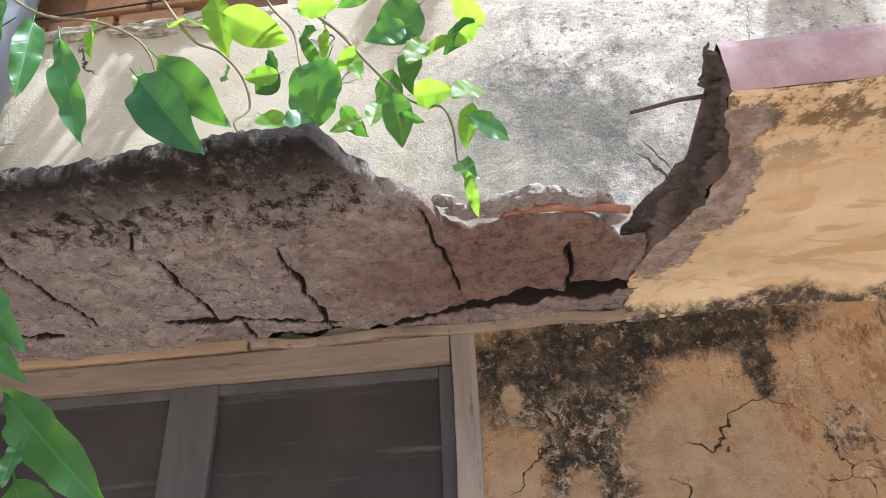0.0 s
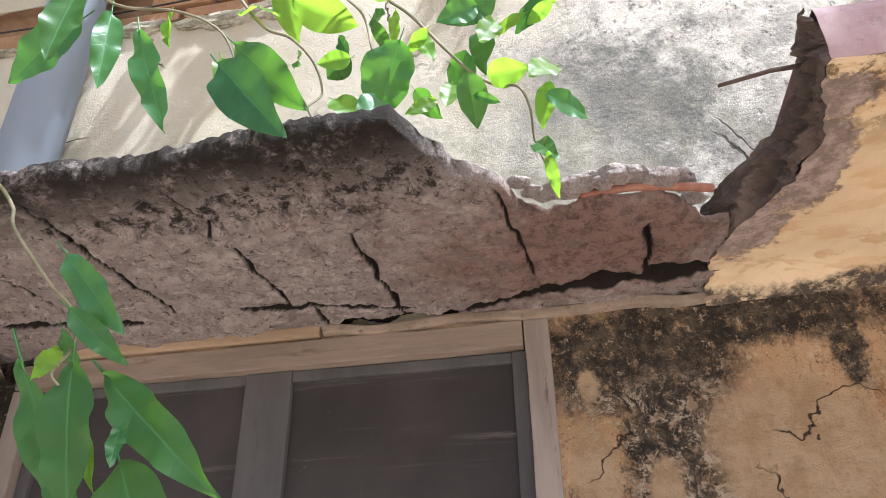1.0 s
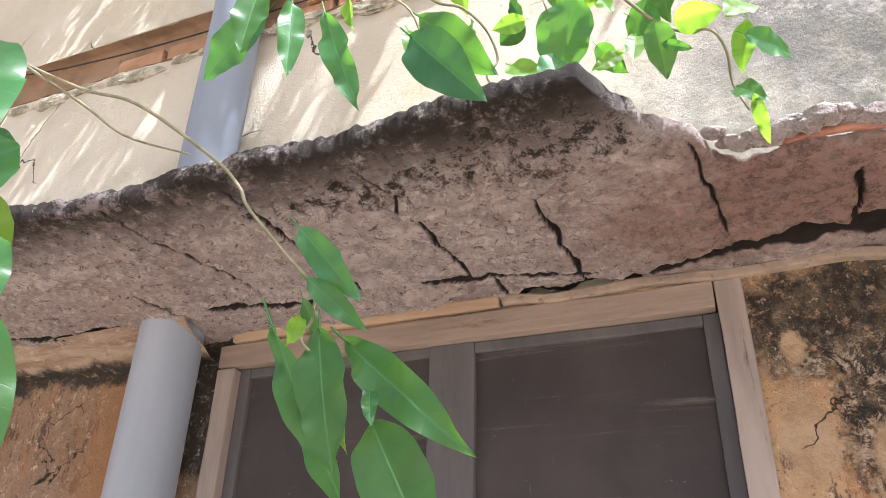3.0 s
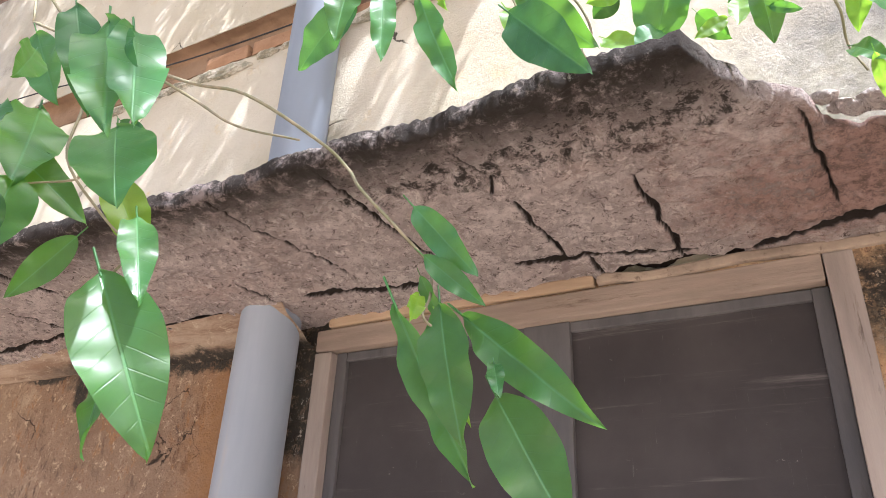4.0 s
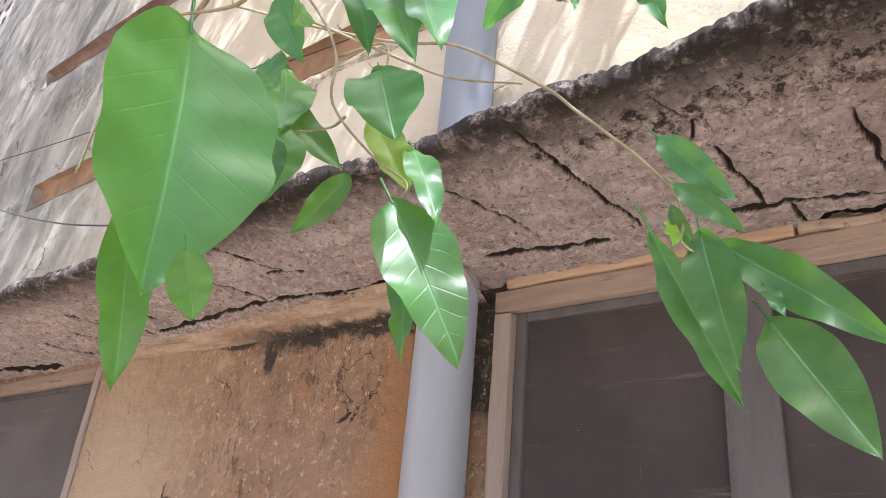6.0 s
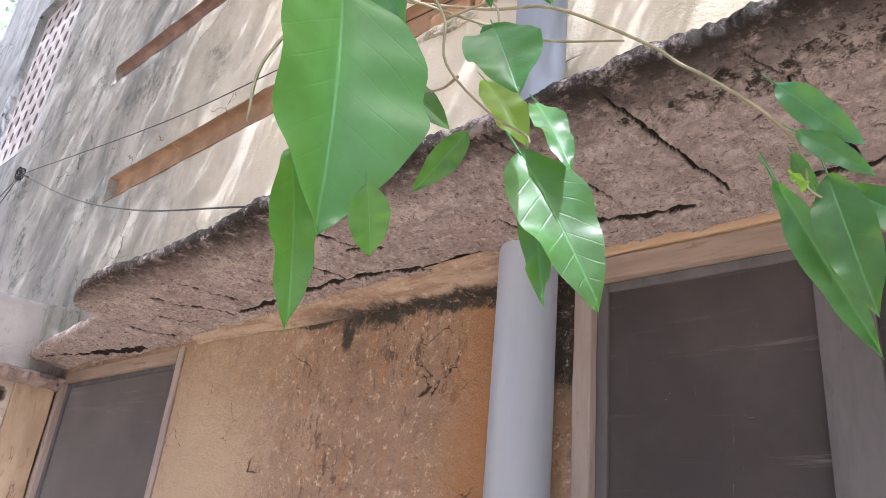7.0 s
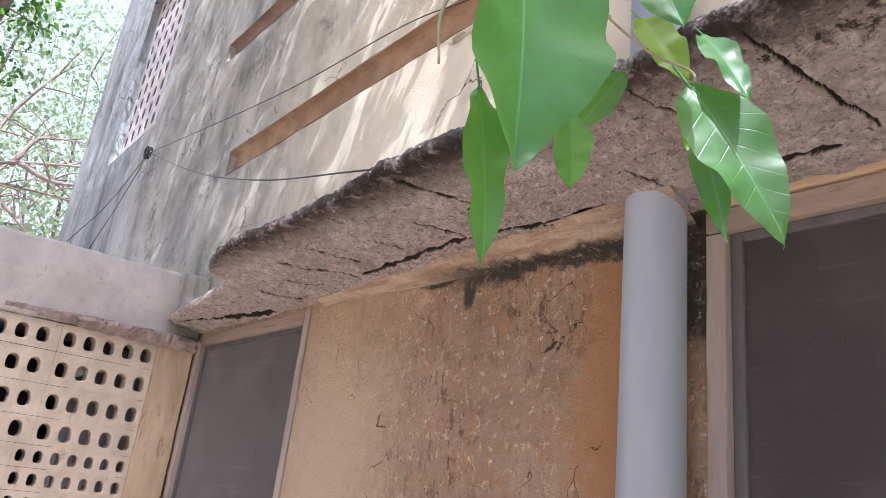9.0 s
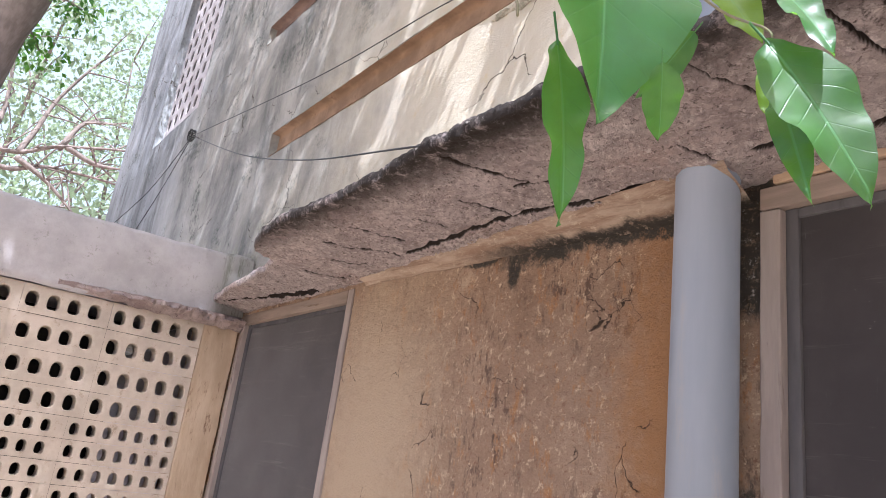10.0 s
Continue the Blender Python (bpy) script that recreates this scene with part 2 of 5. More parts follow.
def yellow_soffit_material():
    k = Mat("yellow_limewash", 0.8)
    c = k.mix(k.step(k.noise(4, 5), 0.35, 0.65), (0.52, 0.40, 0.25), (0.63, 0.505, 0.335))
    c = k.mix(k.step(k.noise(7, 4, 0.6, k.scaled((0.8, 1.5, 1)), 1.2), 0.53, 0.60), c, (0.50, 0.355, 0.20))
    c = k.mix(k.step(k.noise(4.4, 3, 0.5, k.scaled((0.7, 1.6, 1)), 2.0), 0.55, 0.61), c, (0.53, 0.385, 0.23))
    c = k.mix(k.math("MULTIPLY", k.step(k.axis(1), -0.40, -0.6), k.step(k.noise(18, 8, 0.8), 0.47, 0.56)), c, (0.16, 0.11, 0.055))
    c = k.mix(k.step(k.noise(40, 8, 0.85), 0.62, 0.67), c, (0.30, 0.21, 0.12))
    bare = k.both(k.blob((1.62, -0.25, 2.14), (0.07, 0.11, 0.3), 0.45, 12, soft=0.12), k.blob((1.70, -0.42, 2.14), (0.05, 0.14, 0.3), 0.5, 14, soft=0.12), k.blob((1.70, -0.57, 2.14), (0.05, 0.05, 0.3), 0.5, 14, soft=0.12))
    c = k.mix(bare, c, k.mix(k.step(k.noise(30, 8, 0.8), 0.4, 0.6), (0.33, 0.265, 0.235), (0.17, 0.13, 0.11)))
    edge = k.math("ADD", k.axis(1), k.math("MULTIPLY", k.math("SUBTRACT", k.noise(7, 8, 0.75), 0.5), 0.16))
    corner = k.math("MULTIPLY", k.step(edge, -0.045, -0.015), k.step(k.noise(22, 9, 0.85), 0.36, 0.54))
    c = k.mix(corner, c, (0.055, 0.045, 0.036))
    return k.finish(c, k.math("ADD", k.noise(18, 8, 0.75), k.math("MULTIPLY", bare, -0.5)), 0.7, 0.008)


def plain_material(name, a, b, scale=8, rough=0.85, bump=0.4, dist=0.004, vec=None, dark=None):
    k = Mat(name, rough)
    v = k.scaled(vec) if vec else None
    c = k.mix(k.step(k.noise(scale, 6, 0.65, v), 0.35, 0.65), a, b)
    if dark:
        c = k.mix(k.step(k.noise(scale * 3.3, 7, 0.75, v), 0.56, 0.70), c, dark)
    return k.finish(c, k.noise(scale * 5, 7, 0.7, v), bump, dist)


def leaf_material(name, top, glow, rough=0.38, through_light=0.4, spread=0.5):
    k = Mat(name, rough)
    info = k.t.nodes.new("ShaderNodeObjectInfo")
    c = k.mix(k.step(k.noise(3.5, 6, 0.7), 0.3, 0.7), top, tuple(v * 0.62 for v in top))
    hue = k.node("ShaderNodeHueSaturation", Color=c)
    k.put(hue.inputs["Hue"], k.math("ADD", k.math("MULTIPLY", info.outputs["Random"], 0.04), 0.48))
    k.put(hue.inputs["Value"], k.math("ADD", k.math("MULTIPLY", info.outputs["Random"], spread), 1.0 - spread / 2))
    # fine pale midrib and faint side veins
    vx, vy = k.math("ABSOLUTE", k.axis(0)), k.axis(1)
    rib = k.step(vx, 0.010, 0.003)
    side = k.step(k.math("ABSOLUTE", k.math("SUBTRACT", k.math("FRACT", k.math("MULTIPLY", k.math("SUBTRACT", vy, k.math("MULTIPLY", vx, 0.85)), 8.0)), 0.5)), 0.05, 0.015)
    col = k.mix(k.both(k.math("MULTIPLY", rib, 0.45), k.math("MULTIPLY", side, 0.06)), hue.outputs[0], tuple(min(1.0, v * 2.2 + 0.04) for v in top))
    k.put(k.p.inputs["Base Color"], col)
    k.p.inputs["Specular IOR Level"].default_value = 0.45
    lit = k.mix(k.both(k.math("MULTIPLY", rib, 0.5), k.math("MULTIPLY", side, 0.18)), glow, tuple(v * 0.55 for v in glow))
    tr = k.node("ShaderNodeBsdfTranslucent", Color=lit)
    mx = k.node("ShaderNodeMixShader")
    mx.inputs[0].default_value = through_light
    k.t.links.new(k.p.outputs[0], mx.inputs[1])
    k.t.links.new(tr.outputs[0], mx.inputs[2])
    k.t.links.new(mx.outputs[0], k.t.nodes["Material Output"].inputs["Surface"])
    b = k.node("ShaderNodeBump", Strength=0.25, Distance=0.02, Height=k.math("ADD", k.math("MULTIPLY", rib, -0.5), k.math("MULTIPLY", side, -0.08)))
    k.put(k.p.inputs["Normal"], b.outputs[0])
    return k.m


def mesh_material():
    k = Mat("dusty_insect_mesh", 0.75)
    c = k.mix(k.step(k.noise(3, 5), 0.35, 0.7), (0.027, 0.023, 0.023), (0.046, 0.040, 0.039))
    c = k.mix(k.step(k.noise(5, 7, 0.75, k.scaled((0.25, 1, 5))), 0.55, 0.72), c, (0.095, 0.082, 0.078))
    c = k.mix(k.step(k.noise(22, 7, 0.8, k.scaled((0.6, 1, 1))), 0.66, 0.74), c, (0.20, 0.18, 0.17))
    c = k.mix(k.step(k.noise(60, 6, 0.8, k.scaled((3, 1, 0.12))), 0.64, 0.72), c, (0.11, 0.10, 0.098))
    k.p.inputs["Sheen Weight"].default_value, k.p.inputs["Sheen Roughness"].default_value = 0.40, 0.45
    return k.finish(c, k.noise(300, 2), 0.3, 0.001)


def band_material():
    k = Mat("stained_parapet_plaster", 0.9)
    c = k.mix(k.step(k.noise(3, 7, 0.7), 0.35, 0.65), (0.31, 0.29, 0.285), (0.40, 0.375, 0.365))
    c = k.mix(k.step(k.noise(14, 9, 0.85), 0.56, 0.66), c, (0.24, 0.22, 0.205))
    runs = k.step(k.noise(11, 8, 0.8, k.scaled((1, 1, 0.15))), 0.42, 0.60)
    near = k.step(k.math("ADD", k.axis(1), k.math("MULTIPLY", k.math("SUBTRACT", k.noise(6, 6, 0.7), 0.5), 0.2)), -0.30, -0.12)
    c = k.mix(k.math("MULTIPLY", near, k.both(runs, 0.55)), c, (0.15, 0.15, 0.12))
    return k.finish(c, k.noise(30, 8, 0.8), 0.6, 0.008)


def cove_material():
    k = Mat("mouldy_plaster_cove", 0.95)
    strata = k.noise(9, 9, 0.75, k.scaled((0.35, 2.2, 2.2)), 0.8)
    c = k.mix(k.step(strata, 0.38, 0.62), (0.42, 0.33, 0.245), (0.26, 0.175, 0.12))
    c = k.mix(k.step(k.noise(30, 8, 0.85), 0.55, 0.62), c, (0.50, 0.41, 0.30))
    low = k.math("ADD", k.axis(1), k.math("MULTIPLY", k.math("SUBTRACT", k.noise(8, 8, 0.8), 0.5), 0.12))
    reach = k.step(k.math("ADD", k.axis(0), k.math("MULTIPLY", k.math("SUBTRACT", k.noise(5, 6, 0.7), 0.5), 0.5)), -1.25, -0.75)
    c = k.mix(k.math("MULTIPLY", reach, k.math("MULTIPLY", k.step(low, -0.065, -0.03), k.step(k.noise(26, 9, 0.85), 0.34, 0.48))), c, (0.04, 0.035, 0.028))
    return k.finish(c, k.math("ADD", strata, k.math("MULTIPLY", k.noise(40, 7, 0.8), 0.5)), 1.0, 0.02)


COVE = cove_material()
SOFFIT, UPPER, LOWER, YELLOW, MESH = soffit_material(), upper_wall_material(), lower_wall_material(), yellow_soffit_material(), mesh_material()
WOOD = plain_material("weathered_wood", (0.20, 0.166, 0.145), (0.30, 0.255, 0.222), 9, 0.85, bump=0.5, vec=(1, 1, 0.12), dark=(0.10, 0.075, 0.06))
WOOD_ACROSS = plain_material("weathered_wood_across", (0.185, 0.145, 0.115), (0.28, 0.22, 0.175), 9, 0.85, bump=0.5, vec=(0.12, 1, 1), dark=(0.12, 0.085, 0.06))
PLANK = plain_material("pale_timber", (0.26, 0.185, 0.12), (0.38, 0.275, 0.18), 9, 0.8, bump=0.5, vec=(0.12, 1, 1), dark=(0.20, 0.12, 0.07))
SASH = plain_material("grey_painted_sash", (0.062, 0.060, 0.062), (0.095, 0.090, 0.090), 7, 0.7, vec=(1, 1, 0.2), dark=(0.055, 0.05, 0.05))
PVC = plain_material("grey_pvc", (0.195, 0.222, 0.265), (0.25, 0.278, 0.325), 3, 0.42, bump=0.05, vec=(1, 1, 0.15), dark=(0.24, 0.245, 0.26))
BAND = band_material()
PIER = plain_material("ochre_pier_plaster", (0.34, 0.255, 0.17), (0.45, 0.35, 0.245), 7, 0.9, bump=0.7, dist=0.008, vec=(1, 1, 0.25), dark=(0.16, 0.095, 0.06))
REMAINS = plain_material("crumbled_concrete", (0.26, 0.20, 0.185), (0.38, 0.31, 0.285), 12, 0.95, bump=1.0, dist=0.02, dark=(0.10, 0.075, 0.07))
BRICK = plain_material("brown_brick", (0.27, 0.15, 0.08), (0.37, 0.22, 0.125), 7, 0.95, bump=0.7, dist=0.006, dark=(0.20, 0.10, 0.05))
MORTAR = plain_material("old_mortar", (0.22, 0.17, 0.13), (0.31, 0.245, 0.185), 12, 0.95, bump=0.7, dist=0.006, dark=(0.10, 0.07, 0.05))
PARAPET = plain_material("pale_grey_plaster", (0.36, 0.335, 0.335), (0.45, 0.42, 0.41), 4, 0.9, dark=(0.33, 0.30, 0.285))
JALI = plain_material("cream_cement_block", (0.38, 0.325, 0.26), (0.47, 0.40, 0.325), 6, 0.9, dark=(0.29, 0.23, 0.165))
FASCIA = plain_material("pink_red_paint", (0.30, 0.19, 0.20), (0.38, 0.28, 0.28), 14, 0.85, dark=(0.22, 0.16, 0.17))
BREAK = plain_material("broken_concrete", (0.10, 0.075, 0.062), (0.17, 0.13, 0.11), 14, 0.95, bump=1.0, dist=0.012, dark=(0.07, 0.05, 0.042))
BAR = plain_material("red_rusted_bar", (0.23, 0.10, 0.07), (0.32, 0.16, 0.11), 25, 0.85, bump=0.8, dist=0.006)
RUST = plain_material("rusty_steel", (0.06, 0.042, 0.034), (0.11, 0.075, 0.06), 30, 0.8)
EARTH = plain_material("dry_earth", (0.37, 0.305, 0.24), (0.48, 0.40, 0.32), 2, 0.95, dark=(0.27, 0.225, 0.175))
BARK = plain_material("grey_bark", (0.16, 0.13, 0.11), (0.24, 0.20, 0.175), 12, 0.9, bump=0.8, dist=0.01, vec=(1, 1, 0.3))
TWIG = plain_material("green_twig", (0.15, 0.145, 0.075), (0.24, 0.20, 0.13), 30, 0.6)
SCAR = plain_material("bare_brown_render", (0.20, 0.128, 0.075), (0.29, 0.19, 0.115), 6, 0.95, bump=0.8, dist=0.008, dark=(0.17, 0.10, 0.06))
SCAR_DARK = plain_material("dark_brown_render", (0.13, 0.085, 0.065), (0.20, 0.135, 0.10), 6, 0.95, bump=0.8, dist=0.008)
CABLE = plain_material("black_cable", (0.02, 0.02, 0.02), (0.03, 0.03, 0.03), 10, 0.5)
# near-black colour that stands in for the shade of unlit rooms
INSIDE_SHADE = plain_material("painted_interior_shade", (0.05, 0.045, 0.04), (0.07, 0.06, 0.055), 3, 0.9)
LEAF = leaf_material("green_leaf", (0.050, 0.155, 0.048), (0.18, 0.42, 0.03), 0.38, 0.40)
# same leaf coloured as if backlit by sun, then as if shaded
LEAF_BACKLIT = leaf_material("backlit_yellow_green_leaf", (0.11, 0.26, 0.035), (0.36, 0.62, 0.04), 0.42, 0.58)
LEAF_SHADED = leaf_material("shaded_green_leaf", (0.035, 0.12, 0.034), (0.10, 0.26, 0.025), 0.42, 0.35)
# overexposed look of the distant trees put into a pale leaf colour
LEAF_WASHED = leaf_material("washed_out_leaf", (0.26, 0.34, 0.22), (0.40, 0.50, 0.27), 0.6)


# ---- geometry helpers ----
def mesh_object(name, verts, faces, material, smooth=False):
    me = bpy.data.meshes.new(name)
    me.from_pydata([tuple(v) for v in verts], [], faces)
    me.materials.append(material)
    if smooth:
        me.polygons.foreach_set("use_smooth", [True] * len(me.polygons))
    me.update()
    return new(name, me)


def part(name, bm, material, parent, label=""):
    me = bpy.data.meshes.new(name)
    bm.to_mesh(me)
    bm.free()
    me.materials.append(material)
    ob = new(name, me)
    ob.parent = parent
    return tagged(ob, label)


def under(ob, parent, label=""):
    ob.parent = parent
    return tagged(ob, label)


def empty(name, place=(0, 0, 0)):
    ob = new(name)
    ob.location = place
    ob.empty_display_size = 0.1
    return ob


def box_bm(x0, x1, y0, y1, z0, z1, bevel=0.0, wobble=0.0, cut=0.0, seed=0):
    """A box with worn edges; cut: length of its steps along the longest side."""
    bm = bmesh.new()
    bmesh.ops.create_cube(bm, size=1)
    d = (x1 - x0, y1 - y0, z1 - z0)
    for v in bm.verts:
        v.co = Vector(((x0 + x1) / 2 + v.co.x * d[0], (y0 + y1) / 2 + v.co.y * d[1], (z0 + z1) / 2 + v.co.z * d[2]))
    if cut:
        a = max(range(3), key=lambda i: d[i])
        n = int(d[a] / cut)
        es = [e for e in bm.edges if abs(abs((e.verts[0].co - e.verts[1].co)[a]) - d[a]) < 1e-6]
        bmesh.ops.subdivide_edges(bm, edges=es, cuts=max(1, n), use_grid_fill=True)
    if bevel:
        es = [e for e in bm.edges if len(e.link_faces) == 2 and e.calc_face_angle(0) > 0.5]
        bmesh.ops.bevel(bm, geom=es, offset=bevel, segments=2, affect="EDGES", profile=0.6)
    if wobble:
        for v in bm.verts:
            v.co += noise.noise_vector(v.co * 9 + Vector((seed, 0, 0))) * wobble
    return bm


def tube(name, points, radii, material, sides=8, smooth=True):
    """A round bar along points, as one mesh."""
    pts = [Vector(p) for p in points]
    verts, faces = [], []
    for i, p in enumerate(pts):
        ahead = (pts[min(i + 1, len(pts) - 1)] - pts[max(i - 1, 0)]).normalized()
        side = ahead.cross(Vector((0.31, 0.92, 0.24))).normalized()
        up = side.cross(ahead)
        r = radii if isinstance(radii, float) else radii[i]
        for s in range(sides):
            a = 2 * math.pi * s / sides
            verts.append(p + (side * math.cos(a) + up * math.sin(a)) * r)
    for i in range(len(pts) - 1):
        for s in range(sides):
            a, b = i * sides + s, i * sides + (s + 1) % sides
            faces.append((a, b, b + sides, a + sides))
    faces.append(tuple(range(sides))[::-1])
    faces.append(tuple(range((len(pts) - 1) * sides, len(pts) * sides)))
    return mesh_object(name, verts, faces, material, smooth)


def smooth_line(pts, n=6):
    """Catmull-Rom through points."""
    p = [Vector(q) for q in pts]
    p = [2 * p[0] - p[1]] + p + [2 * p[-1] - p[-2]]
    out = []
    for i in range(1, len(p) - 2):
        for j in range(n):
            t = j / n
            a, b, c, d = p[i - 1:i + 3]
            out.append(0.5 * (2 * b + (c - a) * t + (2 * a - 5 * b + 4 * c - d) * t * t + (3 * b - a - 3 * c + d) * t ** 3))
    out.append(p[-2])
    return out


def holed_wall(name, x0, x1, z0, z1, holes, depth, res, material, rough, seed, thick=0.3):
    """A wall in the plane y = 0 with openings (x0, x1, z0, z1, depth of the reveal), its face uneven by rough."""
    def steps(a, b, marks):
        marks = sorted({a, b, *[m for m in marks if a < m < b]})
        out = []
        for u, v in zip(marks, marks[1:]):
            n = max(1, round((v - u) / res))
            out += [u + (v - u) * i / n for i in range(n)]
        return out + [marks[-1]]
    xs, zs = steps(x0, x1, [h[0] for h in holes] + [h[1] for h in holes]), steps(z0, z1, [h[2] for h in holes] + [h[3] for h in holes])
    verts, faces, nx = [], [], len(xs)
    for z in zs:
        for x in xs:
            q = Vector((x * 2.2 + seed, 0.3, z * 2.2))
            verts.append((x, rough * (noise.noise(q) + 0.5 * noise.noise(q * 4.1) + 0.3 * noise.noise(q * 11)), z))
    for j in range(len(zs) - 1):
        for i in range(nx - 1):
            cx, cz = (xs[i] + xs[i + 1]) / 2, (zs[j] + zs[j + 1]) / 2
            if not any(h[0] < cx < h[1] and h[2] < cz < h[3] for h in holes):
                a = j * nx + i
                faces.append((a, a + 1, a + nx + 1, a + nx))
    for hx0, hx1, hz0, hz1, dp in holes:
        n = len(verts)
        y0 = -0.002
        verts += [(x, y, z) for y in (y0, dp) for x, z in ((hx0, hz0), (hx1, hz0), (hx1, hz1), (hx0, hz1))]
        faces += [(n + i, n + (i + 1) % 4, n + 4 + (i + 1) % 4, n + 4 + i) for i in range(4)]
        if dp < thick:
            faces.append((n + 4, n + 5, n + 6, n + 7))
    n = len(verts)
    verts += [(x, y, z) for y in (0.004, thick) for x, z in ((x0, z0), (x1, z0), (x1, z1), (x0, z1))]
    faces += [(n + i, n + (i + 1) % 4, n + 4 + (i + 1) % 4, n + 4 + i) for i in range(4)]
    return mesh_object(name, verts, faces, material, True)

# ---- ground ----
verts, faces, n = [], [], 40
for j in range(n + 1):
    for i in range(n + 1):
        u, v = (i / n * 2 - 1), (j / n * 2 - 1)
        x, y = 160 * u * abs(u) ** 1.5, 160 * v * abs(v) ** 1.5
        verts.append((x, y, 0.03 * noise.noise(Vector((x, y, 0)) * 0.7) * min(1, 0.2 * abs(y))))
faces = [(j * (n + 1) + i, j * (n + 1) + i + 1, (j + 1) * (n + 1) + i + 1, (j + 1) * (n + 1) + i) for j in range(n) for i in range(n)]
tagged(mesh_object("ground", verts, faces, EARTH, True), "dry brown earth ground beside the old building", "ground", kind="structure")

# ---- main walls ----
WIN = [(-0.020, 1.248), (-3.385, -2.050)]
HEAD = 2.106
wall = holed_wall("wall_lower", -3.50, 4.2, -0.05, 2.13, [(a, b, 0.95, HEAD, 0.30) for a, b in WIN], 0.3, 0.022, LOWER, 0.005, 3.0)
tagged(wall, "ochre plastered lower wall with black mould stains", "wall", kind="structure")
VENT = (-7.25, -5.75, 4.40, 6.6)
GROOVES = [(-3.60, 0.75, 3.235, 3.425, 0.060), (-4.15, -1.2, 4.36, 4.54, 0.06)]
upper = holed_wall("wall_upper", -8.85, 4.2, 2.135, 8.6, [(*VENT, 0.12), *GROOVES], 0.3, 0.045, UPPER, 0.010, 9.0)
tagged(upper, "weathered cream upper wall with grey streaks and lichen", "wall", kind="structure")
for nm, b, w in (("wall_end", (-8.85, -8.60, 0.31, 9.0, -0.05, 8.6), "grey plastered end wall of the old building"), ("wall_end", (3.95, 4.2, 0.31, 9.0, -0.05, 8.6), "grey plastered end wall of the old building"),
                 ("wall_rear", (-8.85, 4.2, 9.0, 9.25, -0.05, 8.6), "plain rear wall of the old building"), ("roof_slab", (-8.95, 4.3, -0.12, 9.4, 8.605, 8.75), "flat concrete roof slab of the old building"),
                 ("floor_inside", (-8.6, 3.95, 0.31, 9.0, 0.04, 0.10), "dark concrete floor inside the building")):
    ob = part(nm, box_bm(*b), PARAPET, None)
    tagged(ob, w, nm.split("_")[0], kind="structure")

# courses of bare brick in the lower scar, plaster lumps along its lip
brick_me = None
rnd = random.Random(5)
x = -3.53
i = 0
while x < 0.70:
    for row in range(2):
        w = 0.225
        bx = x + (0.11 if row else 0)
        if bx + w > 0.74 or rnd.random() < (0.45 if bx > -0.9 else 1.0):
            continue
        bm = box_bm(0, w - 0.012, 0, 0.05, 0, 0.098, 0.008, 0.006, seed=i)
        if brick_me is None:
            brick_me = []
        if len(brick_me) < 6:
            ob = part("brick", bm, BRICK, upper)
            brick_me.append(ob.data)
        else:
            bm.free()
            ob = new("brick", brick_me[rnd.randrange(6)])
            ob.parent = upper
        ob.location = (bx, 0.020 + rnd.uniform(-0.006, 0.014), 3.229 + row * 0.106)
        i += 1
    x += 0.232
for k in range(14):
    lx = -1.2 + 1.9 * (k + rnd.random() * 0.8) / 14
    s = rnd.uniform(0.03, 0.085)
    bm = bmesh.new()
    bmesh.ops.create_icosphere(bm, subdivisions=3, radius=1)
    for v in bm.verts:
        v.co = Vector((v.co.x * s * 1.6, v.co.y * 0.018, v.co.z * s * 0.45)) * (1 + 0.5 * noise.noise(v.co * 2.3 + Vector((k * 3.1, 0, 0))))
    ob = part("plaster_lump", bm, UPPER, upper)
    ob.location = (lx, 0.0, 3.215 + rnd.uniform(-0.012, 0.01))

for (a, b, c, d, e), m in zip(GROOVES, (SCAR, SCAR_DARK)):
    wrap = [(0.004, 0.0), (e * 0.5, 0.0), (e, 0.0), (e, 0.2), (e, 0.4), (e, 0.6), (e, 0.8), (e, 1.0), (e * 0.5, 1.0), (0.004, 1.0)]
    w = len(wrap)
    vs = [(a + 0.005 + (b - a - 0.01) * i / 160, dy - 0.007 + 0.006 * noise.noise(Vector((i * 0.4, r * 0.8, a))), c + 0.006 + (d - c - 0.012) * f + 0.004 * noise.noise(Vector((i * 0.5, r, a + 5)))) for i in range(161) for r, (dy, f) in enumerate(wrap)]
    fs = [(i * w + r, (i + 1) * w + r, (i + 1) * w + r + 1, i * w + r + 1) for i in range(160) for r in range(w - 1)]
    under(mesh_object("scar", vs, fs, m, True), upper, "bare brown render where the plaster fell")

# ---- sunshade slab ----
EDGE = [(-3.42, -0.25), (-3.25, -0.27), (-2.98, -0.31), (-2.70, -0.335), (-2.40, -0.37), (-2.17, -0.42), (-2.08, -0.55), (-1.98, -0.60), (-1.64, -0.652), (-1.25, -0.638),
        (-0.94, -0.648), (-0.62, -0.676), (-0.40, -0.68), (-0.08, -0.674), (0.16, -0.645), (0.30, -0.664), (0.45, -0.664), (0.64, -0.643), (0.77, -0.664), (0.95, -0.676),
        (1.06, -0.665), (1.09, -0.60), (1.135, -0.54), (1.205, -0.48), (1.228, -0.407), (1.275, -0.372), (1.365, -0.398), (1.50, -0.365), (1.548, -0.278), (1.60, -0.27)]


def edge_y(x):
    for (a, ya), (b, yb) in zip(EDGE, EDGE[1:]):
        if x <= b:
            t = min(max((x - a) / (b - a), 0), 1)
            return ya + (yb - ya) * t
    return EDGE[-1][1]


